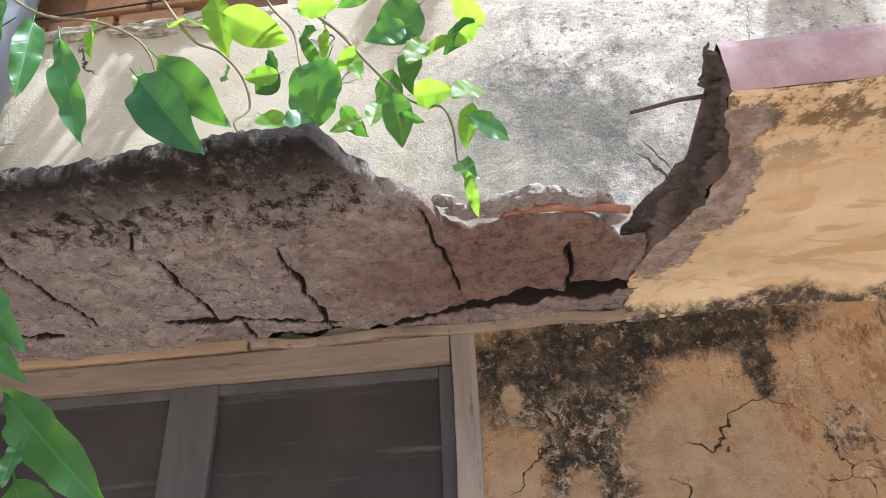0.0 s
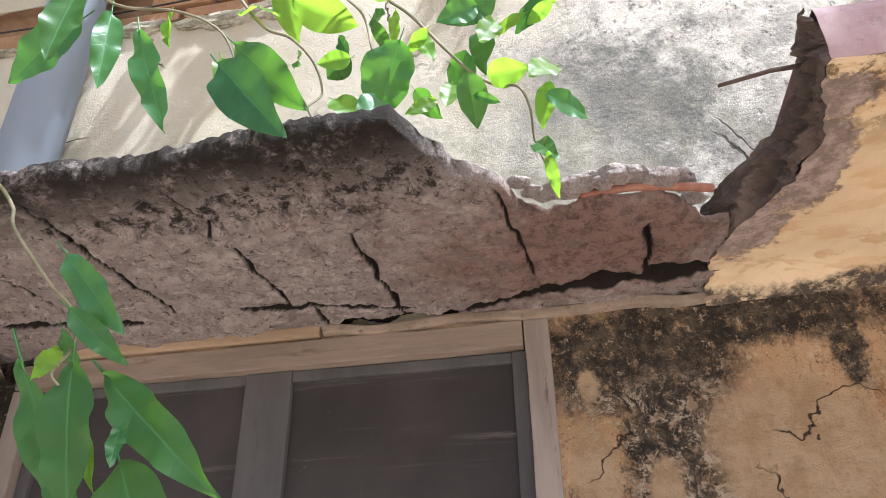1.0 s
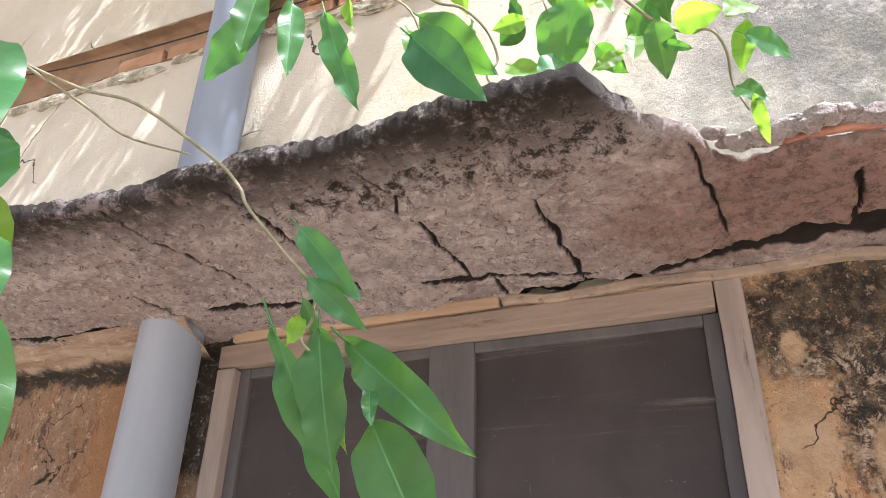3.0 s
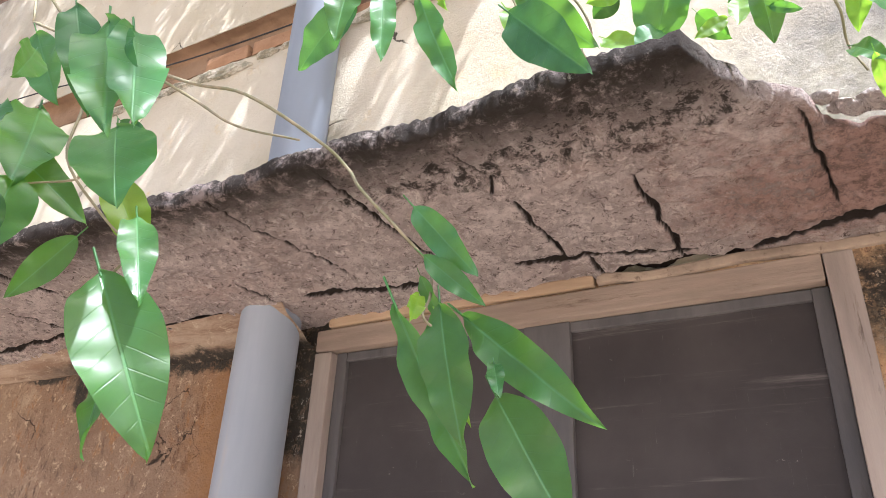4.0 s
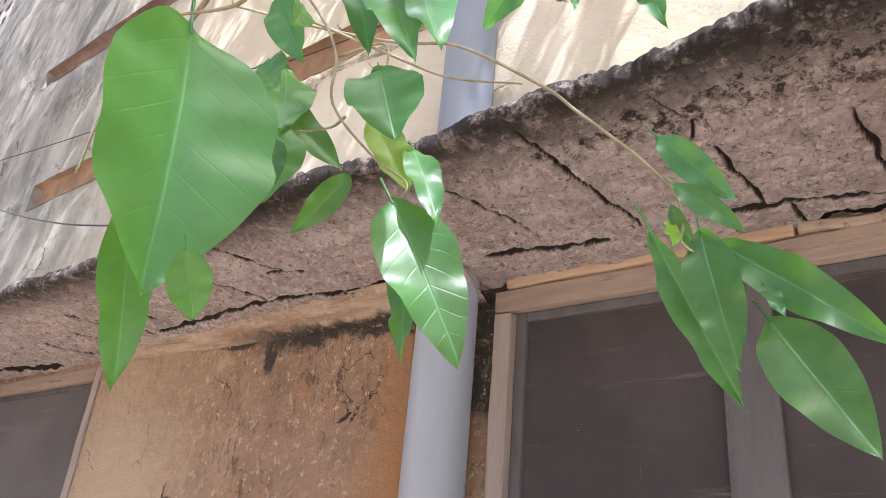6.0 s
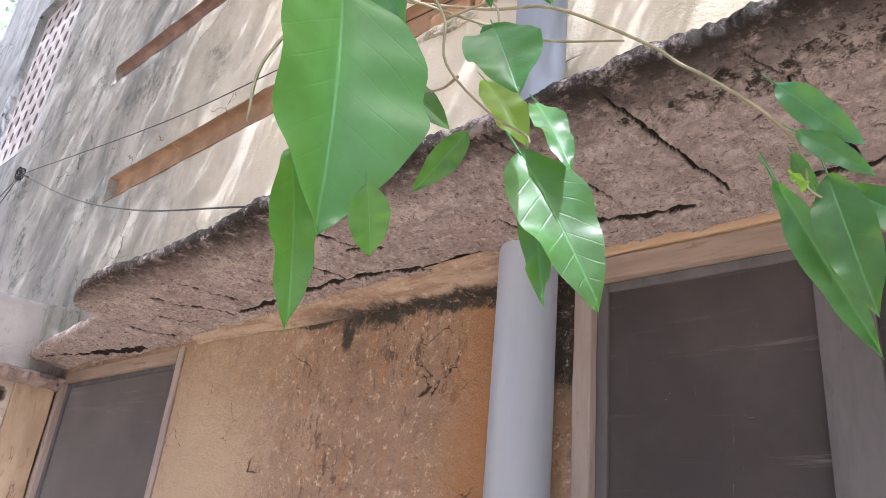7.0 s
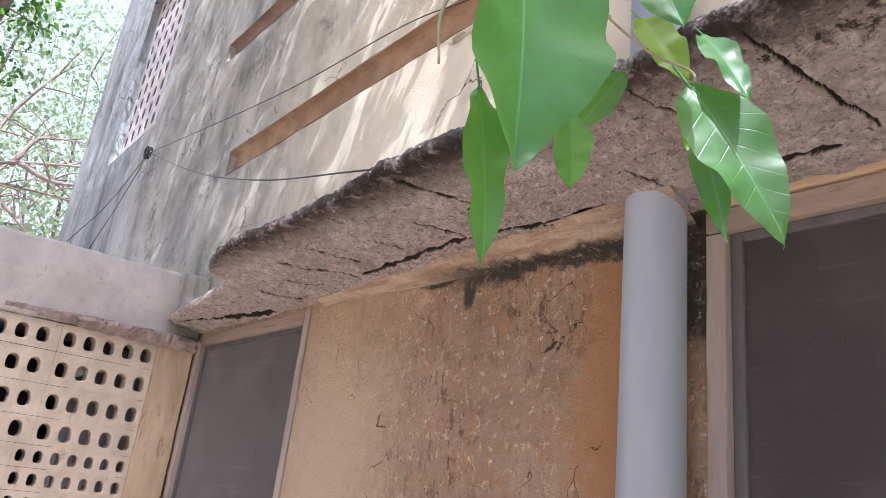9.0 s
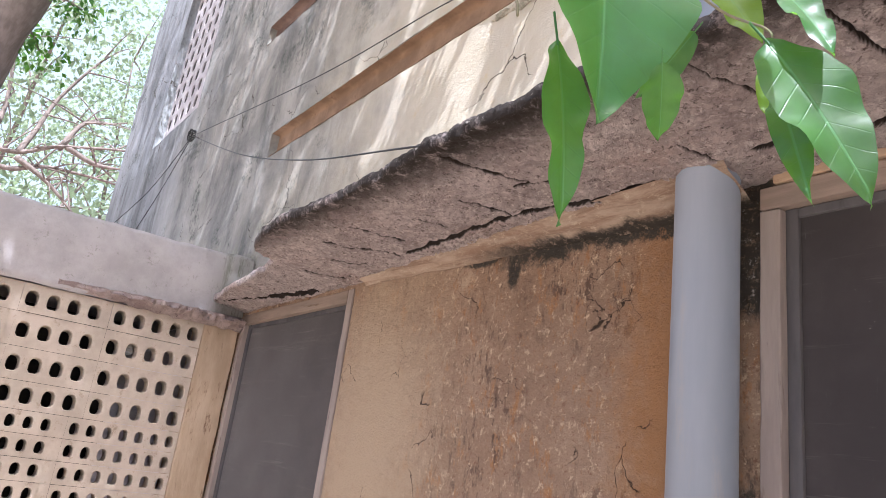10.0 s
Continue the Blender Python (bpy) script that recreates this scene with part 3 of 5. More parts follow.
# cracks: start x, start y, end x, end y, half width, depth
CRACKS_ACROSS = [(0.922, -0.37, 0.951, 0.0, 7, 20), (0.692, -0.375, 0.716, -0.116, 7, 17), (0.679, -0.455, 0.668, -0.401, 7, 14), (0.639, -0.562, 0.674, -0.456, 4, 8), (1.194, -0.439, 1.240, -0.139, 5, 15), (1.454, -0.292, 1.456, -0.11, 7, 24),
                 (0.124, -0.60, 0.170, -0.424, 5, 12), (0.170, -0.424, 0.221, -0.225, 6, 16), (-0.077, -0.285, -0.044, -0.15, 6, 14), (0.392, -0.60, 0.460, -0.135, 7, 18), (0.756, -0.10, 0.769, 0.0, 6, 14)]
CRACKS_LEFT = [(-0.645, -0.60, -0.536, -0.332, 5, 14), (-0.604, -0.343, -0.447, -0.31, 3, 8), (-0.818, -0.37, -0.748, -0.176, 5, 14), (-1.389, -0.43, -1.309, -0.229, 4, 12), (-1.673, -0.415, -1.479, -0.141, 4, 12),
               (-1.088, -0.343, -1.03, -0.228, 4, 10), (-1.871, -0.259, -1.681, -0.127, 4, 12), (-2.14, -0.285, -2.011, -0.067, 4, 12), (-2.86, -0.09, -2.377, -0.04, 14, 34), (-3.3, -0.18, -2.86, -0.09, 6, 14)]
CRACKS_ALONG = [(-1.44, -0.142, -0.749, -0.190, 8, 24), (-0.749, -0.190, -0.41, -0.136, 8, 24), (-0.41, -0.136, -0.227, -0.146, 7, 18), (0.05, -0.165, 0.375, -0.124, 8, 22), (0.59, -0.125, 0.812, -0.10, 7, 20), (0.812, -0.10, 0.98, -0.07, 5, 12),
                (0.78, -0.015, 1.06, -0.012, 14, 34), (1.062, -0.02, 1.248, -0.098, 9, 26), (1.235, -0.092, 1.45, -0.098, 14, 36), (1.447, -0.10, 1.60, -0.115, 18, 46)]
CR = np.array([(*c[:4], c[4] * 0.75, c[5]) for c in CRACKS_ACROSS] + [(*c[:4], c[4] * 1.9, c[5] * 1.7) for c in CRACKS_LEFT] + [(*c[:4], c[4] * 1.5, c[5] * 1.4) for c in CRACKS_ALONG])


def crack_depth(x, y):
    """How far the cracks cut into the soffit at places (arrays)."""
    out = np.zeros_like(x)
    wig = 0.0022 * np.sin(x * 31 + 3 * np.sin(y * 23)) + 0.0022 * np.sin(y * 47 + 2.0 * np.sin(x * 19)) + 0.0010 * np.sin(x * 83 + y * 91)
    px, py = x + wig, y + 0.8 * wig
    for a, b, c, d, w, h in CR:
        ux, uy = c - a, d - b
        ln = math.hypot(ux, uy)
        s = ((px - a) * ux + (py - b) * uy) / ln ** 2
        off = np.abs((px - a) * uy - (py - b) * ux) / ln
        taper = np.clip(np.minimum(s, 1 - s) * 6 + 0.25, 0, 1) * ((s > 0) & (s < 1))
        width = 0.00095 * w * (0.45 + 0.55 * taper) * (0.7 + 0.6 * np.sin(s * ln * 23 + a * 9) ** 2)
        out = np.maximum(out, 0.00055 * h * taper * np.clip(1.3 - off / width, 0, 1))
    return out


NX, NY = 1600, 200
X0, X1 = -3.42, 1.60
gx = np.linspace(X0, X1, NX)
ragged = np.array([0.010 * noise.noise(Vector((x * 9, 1, 0))) + 0.007 * noise.noise(Vector((x * 27, 2, 0))) + 0.005 * noise.noise(Vector((x * 70, 3, 0))) for x in gx])
LIFT = np.array([0.045 if x < 1.15 else max(0.02, 0.045 - 0.2 * (x - 1.15)) for x in gx])
front = np.array([edge_y(x) for x in gx]) + ragged + LIFT * 1.0
gt = np.linspace(0, 1, NY)
XX = np.repeat(gx[:, None], NY, 1)
YY = 0.0 + (front[:, None]) * gt[None, :]
base = 2.128 + 0.024 * np.clip(gt, 0, 1)[None, :] + 0.0 * XX
lump = np.zeros_like(XX)
for i in range(NX):
    for j in range(NY):
        q = Vector((XX[i, j], YY[i, j], 0))
        lump[i, j] = 0.010 * noise.noise(q * 5) + 0.006 * noise.noise(q * 14) + 0.0062 * noise.noise(q * 34) + 0.0048 * noise.noise(q * 75)
ZZ = base + lump + crack_depth(XX, YY)
# a raised spalled layer over the middle, with its scarp
spall = 0.012 * np.clip((-(YY) - 0.46 - 0.03 * np.sin(XX * 7) - 0.02 * np.sin(XX * 23)) / 0.015, 0, 1) * np.clip((XX - 0.42) / 0.05, 0, 1)
ZZ += spall
verts = np.stack([XX, YY, ZZ], -1).reshape(-1, 3).tolist()
faces = [(i * NY + j, (i + 1) * NY + j, (i + 1) * NY + j + 1, i * NY + j + 1) for i in range(NX - 1) for j in range(NY - 1)]
# front face and top, rounded by crumbling
lip = len(verts)
rings = [(0.003, 0.15), (0.006, 0.45), (0.003, 0.75), (-0.006, 0.95), (-0.05, 1.05), (-0.16, 1.1)]
for k, (out, upz) in enumerate(rings):
    for i in range(NX):
        q = Vector((gx[i] * 16, k * 0.9, 4))
        r = noise.noise(q) * 0.6 + noise.noise(q * 2.7) * 0.5
        verts.append((gx[i], front[i] - out + 0.010 * r, ZZ[i, -1] + upz * LIFT[i] * (1 + 0.30 * r)))
for i in range(NX - 1):
    a, b = i * NY + NY - 1, (i + 1) * NY + NY - 1
    for k in range(len(rings)):
        c, d = lip + k * NX + i, lip + k * NX + i + 1
        faces.append((a, b, d, c))
        a, b = c, d
back = len(verts)
verts += [(x, -0.002, 2.21) for x in gx]
faces += [(lip + (len(rings) - 1) * NX + i, lip + (len(rings) - 1) * NX + i + 1, back + i + 1, back + i) for i in range(NX - 1)]
slab = empty("sunshade_slab", (0, 0, 0))
tagged(slab, "broken concrete sunshade slab with cracked spalled underside over windows", "sunshade")
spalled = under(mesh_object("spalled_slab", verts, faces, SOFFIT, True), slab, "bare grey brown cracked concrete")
# darkness grows with crack depth: dirt plus painted shade
dirt_and_shade = np.zeros(len(verts))
dirt_and_shade[:NX * NY] = np.clip((crack_depth(XX, YY).reshape(-1) - 0.0012) / 0.0028, 0, 1)
spalled.data.attributes.new("dirt_and_shade", "FLOAT", "POINT").data.foreach_set("value", dirt_and_shade)

# whole end of the slab: yellow soffit, pink fascia, broken side
BREAK_LINE = [(1.575, -0.02), (1.575, -0.13), (1.60, -0.22), (1.655, -0.32), (1.690, -0.42), (1.700, -0.52), (1.672, -0.60), (1.672, -0.655)]
FY = -0.655


def break_x(y):
    for (xa, a), (xb, b) in zip(BREAK_LINE, BREAK_LINE[1:]):
        if y >= b:
            t = (y - a) / (b - a)
            return xa + (xb - xa) * t
    return BREAK_LINE[-1][0]


M, N = 110, 130
verts, faces = [], []
for j in range(N + 1):
    y = FY * j / N
    bxx = break_x(y) + 0.012 * noise.noise(Vector((y * 20, 5, 0))) + 0.006 * noise.noise(Vector((y * 60, 6, 0)))
    for i in range(M + 1):
        x = bxx + (4.2 - bxx) * (i / M) ** 1.8
        q = Vector((x, y, 0))
        cove = 0.035 * max(0, 1 + y / 0.10) ** 2
        verts.append((x, y, 2.140 + 0.010 * (j / N) - cove + 0.007 * noise.noise(q * 5) + 0.003 * noise.noise(q * 19) + 0.004 * math.sin(x * 11 + y * 4)))
faces = [(j * (M + 1) + i, j * (M + 1) + i + 1, (j + 1) * (M + 1) + i + 1, (j + 1) * (M + 1) + i) for j in range(N) for i in range(M)]
under(mesh_object("painted_soffit", verts, faces, YELLOW, True), slab, "yellow limewashed plaster underside")
edge0 = [verts[j * (M + 1)] for j in range(N + 1)]
verts, faces, R = [], [], 15
for j, (x, y, z) in enumerate(edge0):
    for r in range(R):
        u = r / (R - 1)
        q = Vector((y * 13, u * 3.0, 7))
        d = 0.030 * noise.noise(q) + 0.022 * noise.noise(q * 2.6) + 0.016 * noise.noise(q * 6) + 0.009 * noise.noise(q * 15)
        mid = math.sin(u * math.pi)
        verts.append((x - 0.012 * u + d * (0.25 + mid), y, z + 0.098 * u))
faces = [(j * R + r, (j + 1) * R + r, (j + 1) * R + r + 1, j * R + r + 1) for j in range(N) for r in range(R - 1)]
under(mesh_object("broken_face", verts, faces, BREAK, False), slab, "dark crumbled break through the concrete")
verts, faces, K = [], [], 100
for i in range(K + 1):
    x = 1.672 + (4.2 - 1.672) * (i / K) ** 1.6
    for r in range(6):
        u = r / 5
        q = Vector((x * 10, u * 2, 11))
        verts.append((x, FY - 0.003 + 0.004 * noise.noise(q) + (0.006 if r in (0, 5) else 0), 2.148 + 0.096 * u))
    verts.append((x, -0.002, 2.25))
faces = [(i * 7 + r, (i + 1) * 7 + r, (i + 1) * 7 + r + 1, i * 7 + r + 1) for i in range(K) for r in range(6)]
under(mesh_object("fascia", verts, faces, FASCIA, True), slab, "faded pinkish red painted front edge")
# bare bars
under(tube("reinforcing_bar", [(1.69, -0.585, 2.205), (1.62, -0.588, 2.200), (1.545, -0.585, 2.188)], [0.0042, 0.0036, 0.003], RUST, 7), slab, "rusty steel bar end")
under(tube("reinforcing_bar", smooth_line([(1.56, -0.35, 2.164), (1.50, -0.365, 2.166), (1.42, -0.380, 2.166), (1.33, -0.375, 2.166)]), 0.008, BAR, 8), slab, "reddish rusty bar laid bare")
# crumbled lumps on the lip of the notch
for k in range(16):
    lx = 1.235 + 0.30 * k / 15
    s = rnd.uniform(0.010, 0.022)
    bm = bmesh.new()
    bmesh.ops.create_icosphere(bm, subdivisions=2, radius=1)
    for v in bm.verts:
        v.co = Vector((v.co.x * s * 1.5, v.co.y * s, v.co.z * s * 0.8)) * (1 + 0.6 * noise.noise(v.co * 2 + Vector((k * 2.7, 1, 0))))
    ob = part("crumbled_lump", bm, SOFFIT, slab)
    ob.location = (lx, edge_y(lx) - 0.004 + rnd.uniform(-0.01, 0.01), 2.178 + rnd.uniform(-0.01, 0.012))

# timber plank and mortar bead between window head and slab
lintel = empty("lintel", (0.6, 0.0, HEAD))
tagged(lintel, "thin timber and plaster lintel under the broken slab", "lintel")
lintel.location = (0, 0, 0)
part("plank", box_bm(0.02, 0.74, -0.016, 0.03, HEAD + 0.004, HEAD + 0.030, 0.004, 0.004, 0.06, 2), PLANK, lintel, "pale split timber plank")
part("plaster_bead", box_bm(0.745, 1.62, -0.020, 0.03, HEAD + 0.002, HEAD + 0.024, 0.005, 0.009, 0.010, 4), MORTAR, lintel, "crumbling plaster bead")
verts, faces, nc = [], [], 220
PROFILE = [(-0.150, 0.030), (-0.125, 0.012), (-0.085, -0.006), (-0.05, -0.022), (-0.02, -0.036), (0.004, -0.042)]
for i in range(nc + 1):
    x = -1.95 + 1.92 * i / nc
    full = min(1.0, 0.30 + 0.75 * i / nc)
    for r, (py, pz) in enumerate(PROFILE):
        q = Vector((x * 7, r * 0.9, 3))
        rag = noise.noise(q) + 0.6 * noise.noise(q * 2.9) + 0.4 * noise.noise(q * 7)
        verts.append((x, py * full - 0.004 + 0.006 * rag, HEAD + 0.022 + (pz - 0.022) * full + 0.007 * rag * (1 if r else 0)))
np_ = len(PROFILE)
faces = [(i * np_ + r, (i + 1) * np_ + r, (i + 1) * np_ + r + 1, i * np_ + r + 1) for i in range(nc) for r in range(np_ - 1)]
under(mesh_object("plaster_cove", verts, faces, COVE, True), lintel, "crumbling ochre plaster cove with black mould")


# ---- windows ----
def window(x0, x1, label, split=True):
    w = empty("window", (0, 0, 0))
    tagged(w, label, "window", "meshed windows in the lower wall")
    y0, y1, j = -0.010, 0.075, 0.052
    zb = 0.95
    part("jamb", box_bm(x0, x0 + j, y0, y1, zb, HEAD - 0.062, 0.004, 0.0025, 0.05, 1), WOOD, w)
    part("jamb", box_bm(x1 - j, x1, y0, y1, zb, HEAD - 0.001, 0.004, 0.0025, 0.05, 2), WOOD, w)
    part("head", box_bm(x0, x1 - j - 0.004, y0 + 0.001, y1, HEAD - 0.060, HEAD - 0.001, 0.004, 0.003, 0.05, 3), WOOD_ACROSS, w)
    part("sill", box_bm(x0 - 0.03, x1 + 0.03, -0.05, 0.10, zb - 0.05, zb, 0.005, 0.002, 0.06, 4), WOOD_ACROSS, w)
    a, b = x0 + j, x1 - j
    c = (a + b) / 2
    part("sash_stile", box_bm(a, a + 0.032, 0.018, 0.05, zb, HEAD - 0.061, 0.003, 0.001, 0.1, 5), SASH, w)
    part("sash_stile", box_bm(b - 0.032, b, 0.018, 0.05, zb, HEAD - 0.061, 0.003, 0.001, 0.1, 6), SASH, w)
    if split:
        part("mullion", box_bm(c - 0.055, c + 0.055, 0.016, 0.05, zb, HEAD - 0.061, 0.003, 0.001, 0.1, 7), SASH, w, "grey painted meeting stile")
    part("sash_rail", box_bm(a + 0.032, c - (0.055 if split else 0), 0.020, 0.05, HEAD - 0.085, HEAD - 0.061, 0.003, 0.001, 0.1, 8), SASH, w)
    part("sash_rail", box_bm(c + (0.055 if split else 0.001), b - 0.032, 0.020, 0.05, HEAD - 0.085, HEAD - 0.061, 0.003, 0.001, 0.1, 9), SASH, w)
    for p, q in ((a + 0.030, c - 0.053), (c + 0.053, b - 0.030)) if split else ((a + 0.030, b - 0.030),):
        nx, nz = 24, 40
        vs = [(p + (q - p) * i / nx, 0.030 + 0.003 * noise.noise(Vector((i * 0.2 + p, k * 0.15, 0))), zb + (HEAD - 0.083 - zb) * k / nz) for k in range(nz + 1) for i in range(nx + 1)]
        fs = [(k * (nx + 1) + i, k * (nx + 1) + i + 1, (k + 1) * (nx + 1) + i + 1, (k + 1) * (nx + 1) + i) for k in range(nz) for i in range(nx)]
        under(mesh_object("insect_mesh", vs, fs, MESH, True), w, "dark dusty insect mesh")
    # added sheet, painted dark as the unlit room's shade
    part("backing", box_bm(a, b, 0.10, 0.12, zb, HEAD - 0.06), INSIDE_SHADE, w, "dark sheet painted as the room's shade behind the mesh")
    return w


window(*WIN[0], "weathered wooden window frame with dark dusty insect mesh")
window(*WIN[1], "narrow seen wooden window frame with dark mesh beside block screen", False)

# ---- pipe ----
pipe = empty("drain_pipe", (0, 0, 0))
tagged(pipe, "grey plastic drain pipe running up the wall", "pipe")
PX, PY, PR = -0.117, -0.088, 0.080
bm = bmesh.new()
bmesh.ops.create_cone(bm, cap_ends=True, segments=40, radius1=PR, radius2=PR, depth=8.6)
for v in bm.verts:
    v.co += Vector((PX, PY, 4.3))
for f in bm.faces:
    f.smooth = len(f.verts) == 4
part("pipe_run", bm, PVC, pipe)
for z in (0.6, 3.9, 6.5):
    bm = bmesh.new()
    bmesh.ops.create_cone(bm, cap_ends=True, segments=40, radius1=PR + 0.008, radius2=PR + 0.008, depth=0.09)
    for v in bm.verts:
        v.co += Vector((PX, PY, z))
    part("socket", bm, PVC, pipe, "wider joint collar")

# ---- block screen wing ----
JX = -3.42


def cell(verts, faces, y0, y1, z0, z1, hw, hh, depth, axis_x):
    """One cell of a pierced block: a plate in the plane x = axis_x (or y) with an arched hole through its depth."""
    cy, cz, n = (y0 + y1) / 2, (z0 + z1) / 2, 16
    hole, rim = [], []
    for i in range(n):
        a = 2 * math.pi * (i + 0.5) / n
        cx, sx = math.cos(a), math.sin(a)
        k = 4.5 if sx < 0 else 2.4
        r = 1 / (abs(cx) ** k + abs(sx) ** k) ** (1 / k)
        hole.append((cy + hw * r * cx, cz + hh * r * sx))
        s = min((y1 - y0) / 2 / max(abs(cx), 1e-6), (z1 - z0) / 2 / max(abs(sx), 1e-6))
        rim.append((cy + s * cx, cz + s * sx))
    b = len(verts)
    bev = 0.004
    for y, z in rim:
        verts.append((axis_x, y, z))
    for y, z in hole:
        verts.append((axis_x, cy + (y - cy) * 1.12, cz + (z - cz) * 1.10))
    for y, z in hole:
        verts.append((axis_x - bev, y, z))
    for y, z in hole:
        verts.append((axis_x - depth, y, z))
    for i in range(n):
        j = (i + 1) % n
        for r in range(3):
            faces.append((b + r * n + i, b + r * n + j, b + (r + 1) * n + j, b + (r + 1) * n + i))
    for cyy, czz in ((y1, z1), (y0, z1), (y0, z0), (y1, z0)):
        i = int((math.atan2(czz - cz, cyy - cy) % (2 * math.pi)) / (2 * math.pi / n) - 0.5) % n
        verts.append((axis_x, cyy, czz))
        c = len(verts) - 1
        faces.append((b + i, c, b + (i + 1) % n))


screen = empty("screen_wall", (0, 0, 0))
tagged(screen, "cream pierced cement block screen wall with arched holes", "screen wall", kind="structure")
# large-holed rows above, small-holed rows below; each block is a part
zc = 2.010
rj = random.Random(2)
for r, pitch_z in enumerate((0.152, 0.175, 0.165, 0.140)):
    y_hi = -0.225
    for b in range(6):
        cells = (5, 4)[b % 2]
        verts, faces = [], []
        off = rj.uniform(-0.004, 0.004)
        for c in range(cells):
            y1 = y_hi - c * 0.104
            cell(verts, faces, y1 - 0.104, y1, zc - pitch_z, zc, 0.030, 0.040, 0.09, JX + off)
        y_hi -= cells * 0.104
        ob = mesh_object("screen_block", verts, faces, JALI)
        under(ob, screen)
        under(part("joint", box_bm(JX - 0.09, JX - 0.004, y_hi - 0.032, y_hi, zc - pitch_z, zc, 0), JALI, None), screen)
        y_hi -= 0.032
    zc -= pitch_z + 0.002
for r in range(5):
    y_hi = -0.225
    for b in range(4):
        verts, faces = [], []
        off = rj.uniform(-0.003, 0.003)
        for c in range(7):
            y1 = y_hi - c * 0.084
            cell(verts, faces, y1 - 0.084, y1, zc - 0.112, zc, 0.022, 0.030, 0.09, JX + off)
        y_hi -= 7 * 0.084
        under(mesh_object("screen_block", verts, faces, JALI), screen)
        under(part("joint", box_bm(JX - 0.09, JX - 0.004, y_hi - 0.055, y_hi, zc - 0.112, zc, 0), JALI, None), screen)
        y_hi -= 0.055
    zc -= 0.114
under(part("end_pier", box_bm(JX - 0.20, JX + 0.012, -0.222, -0.0125, -0.05, 2.03, 0.006, 0.004, 0.05, 3), PIER, None), screen, "stained ochre plaster pier")
under(part("plinth_wall", box_bm(JX - 0.20, JX + 0.006, -3.6, -0.223, -0.05, zc, 0.006, 0.003, 0.05, 6), JALI, None), screen, "cream plastered dwarf wall")
# the wing's band and roof over the screen
verts, faces = [], []
nb = 90
prof = [(0.02, 2.012), (0.035, 2.03), (0.030, 2.06), (0.034, 2.24), (0.030, 2.42), (0.012, 2.445), (-0.16, 2.450)]
for i in range(nb + 1):
    y = -0.012 - 3.6 * i / nb
    for px, pz in prof:
        q = Vector((y * 6, pz * 6, 2))
        verts.append((JX + px + 0.006 * noise.noise(q), y, pz + 0.010 * noise.noise(q * 1.7) + 0.03 * (0 if pz < 2.1 else 1) * max(0, 1 + y / 0.5)))
m = len(prof)
faces = [(i * m + r, (i + 1) * m + r, (i + 1) * m + r + 1, i * m + r + 1) for i in range(nb) for r in range(m - 1)]
under(mesh_object("band", verts, faces, BAND, True), screen, "pale grey plastered parapet band")
under(part("wing_roof", box_bm(-6.4, JX - 0.17, -3.6, -0.012, 2.30, 2.40), PARAPET, None), screen, "flat concrete roof of the wing")
# inner walls coloured dark so the screen's holes look shaded
under(part("wing_back", box_bm(-6.4, -6.2, -3.6, -0.012, -0.05, 2.30), INSIDE_SHADE, None), screen, "plain far wall of the wing, coloured dark for shade")
under(part("wing_side", box_bm(-6.2, JX - 0.20, -3.6, -3.4, -0.05, 2.30), INSIDE_SHADE, None), screen, "plain side wall of the wing, coloured dark for shade")
# crumbled remains of the sunshade along the wing
verts, faces = [], []
nr, prof = 160, [(0.0, 2.000), (0.045, 2.020), (0.085, 2.040), (0.080, 2.062), (0.05, 2.072), (0.0, 2.085)]
for i in range(nr + 1):
    y = -0.01 - 1.04 * i / nr
    f = max(0.12, 1 - max(0, (i / nr - 0.45)) * 2.0)
    for px, pz in prof:
        q = Vector((y * 14, pz * 30, 5))
        verts.append((JX + 0.028 + px * f * (1 + 0.6 * noise.noise(q) + 0.5 * noise.noise(q * 3.1)), y, 2.045 + (pz - 2.045) * (0.5 + 0.5 * f) + 0.010 * noise.noise(q * 1.3)))
m = len(prof)
faces = [(i * m + r, (i + 1) * m + r, (i + 1) * m + r + 1, i * m + r + 1) for i in range(nr) for r in range(m - 1)]
under(mesh_object("slab_remains", verts, faces, REMAINS, False), slab, "crumbled rest of the sunshade on the wing")

# ---- pierced vent high in the upper wall ----
vent = empty("wall_vent", (0, 0, 0))
tagged(vent, "grey pierced cement vent panel high in upper wall", "vent")
# added dark sheet paints the shade inside the vent holes
part("backing", box_bm(VENT[0] + 0.01, VENT[1] - 0.01, 0.095, 0.113, VENT[2] + 0.01, VENT[3] - 0.01), INSIDE_SHADE, vent, "dark sheet standing in for shade behind the holes")
nvx, nvz = 7, 11
cw, ch = (VENT[1] - VENT[0]) / nvx, (VENT[3] - VENT[2]) / nvz
for r in range(nvz):
    verts, faces = [], []
    for c in range(nvx):
        cell(verts, faces, VENT[0] + c * cw, VENT[0] + (c + 1) * cw, VENT[2] + r * ch, VENT[2] + (r + 1) * ch, cw * 0.26, ch * 0.33, 0.05, 0.0)
    verts = [(y, 0.085 - x, z) for x, y, z in verts]
    under(mesh_object("vent_block", verts, faces, PARAPET), vent)

# ---- cables ----
KNOT = (-5.45, -0.06, 3.97)


def cable(name, pts, label, r=0.0032):
    return tagged(tube(name, smooth_line(pts, 8), r, CABLE, 6), label, "cable")


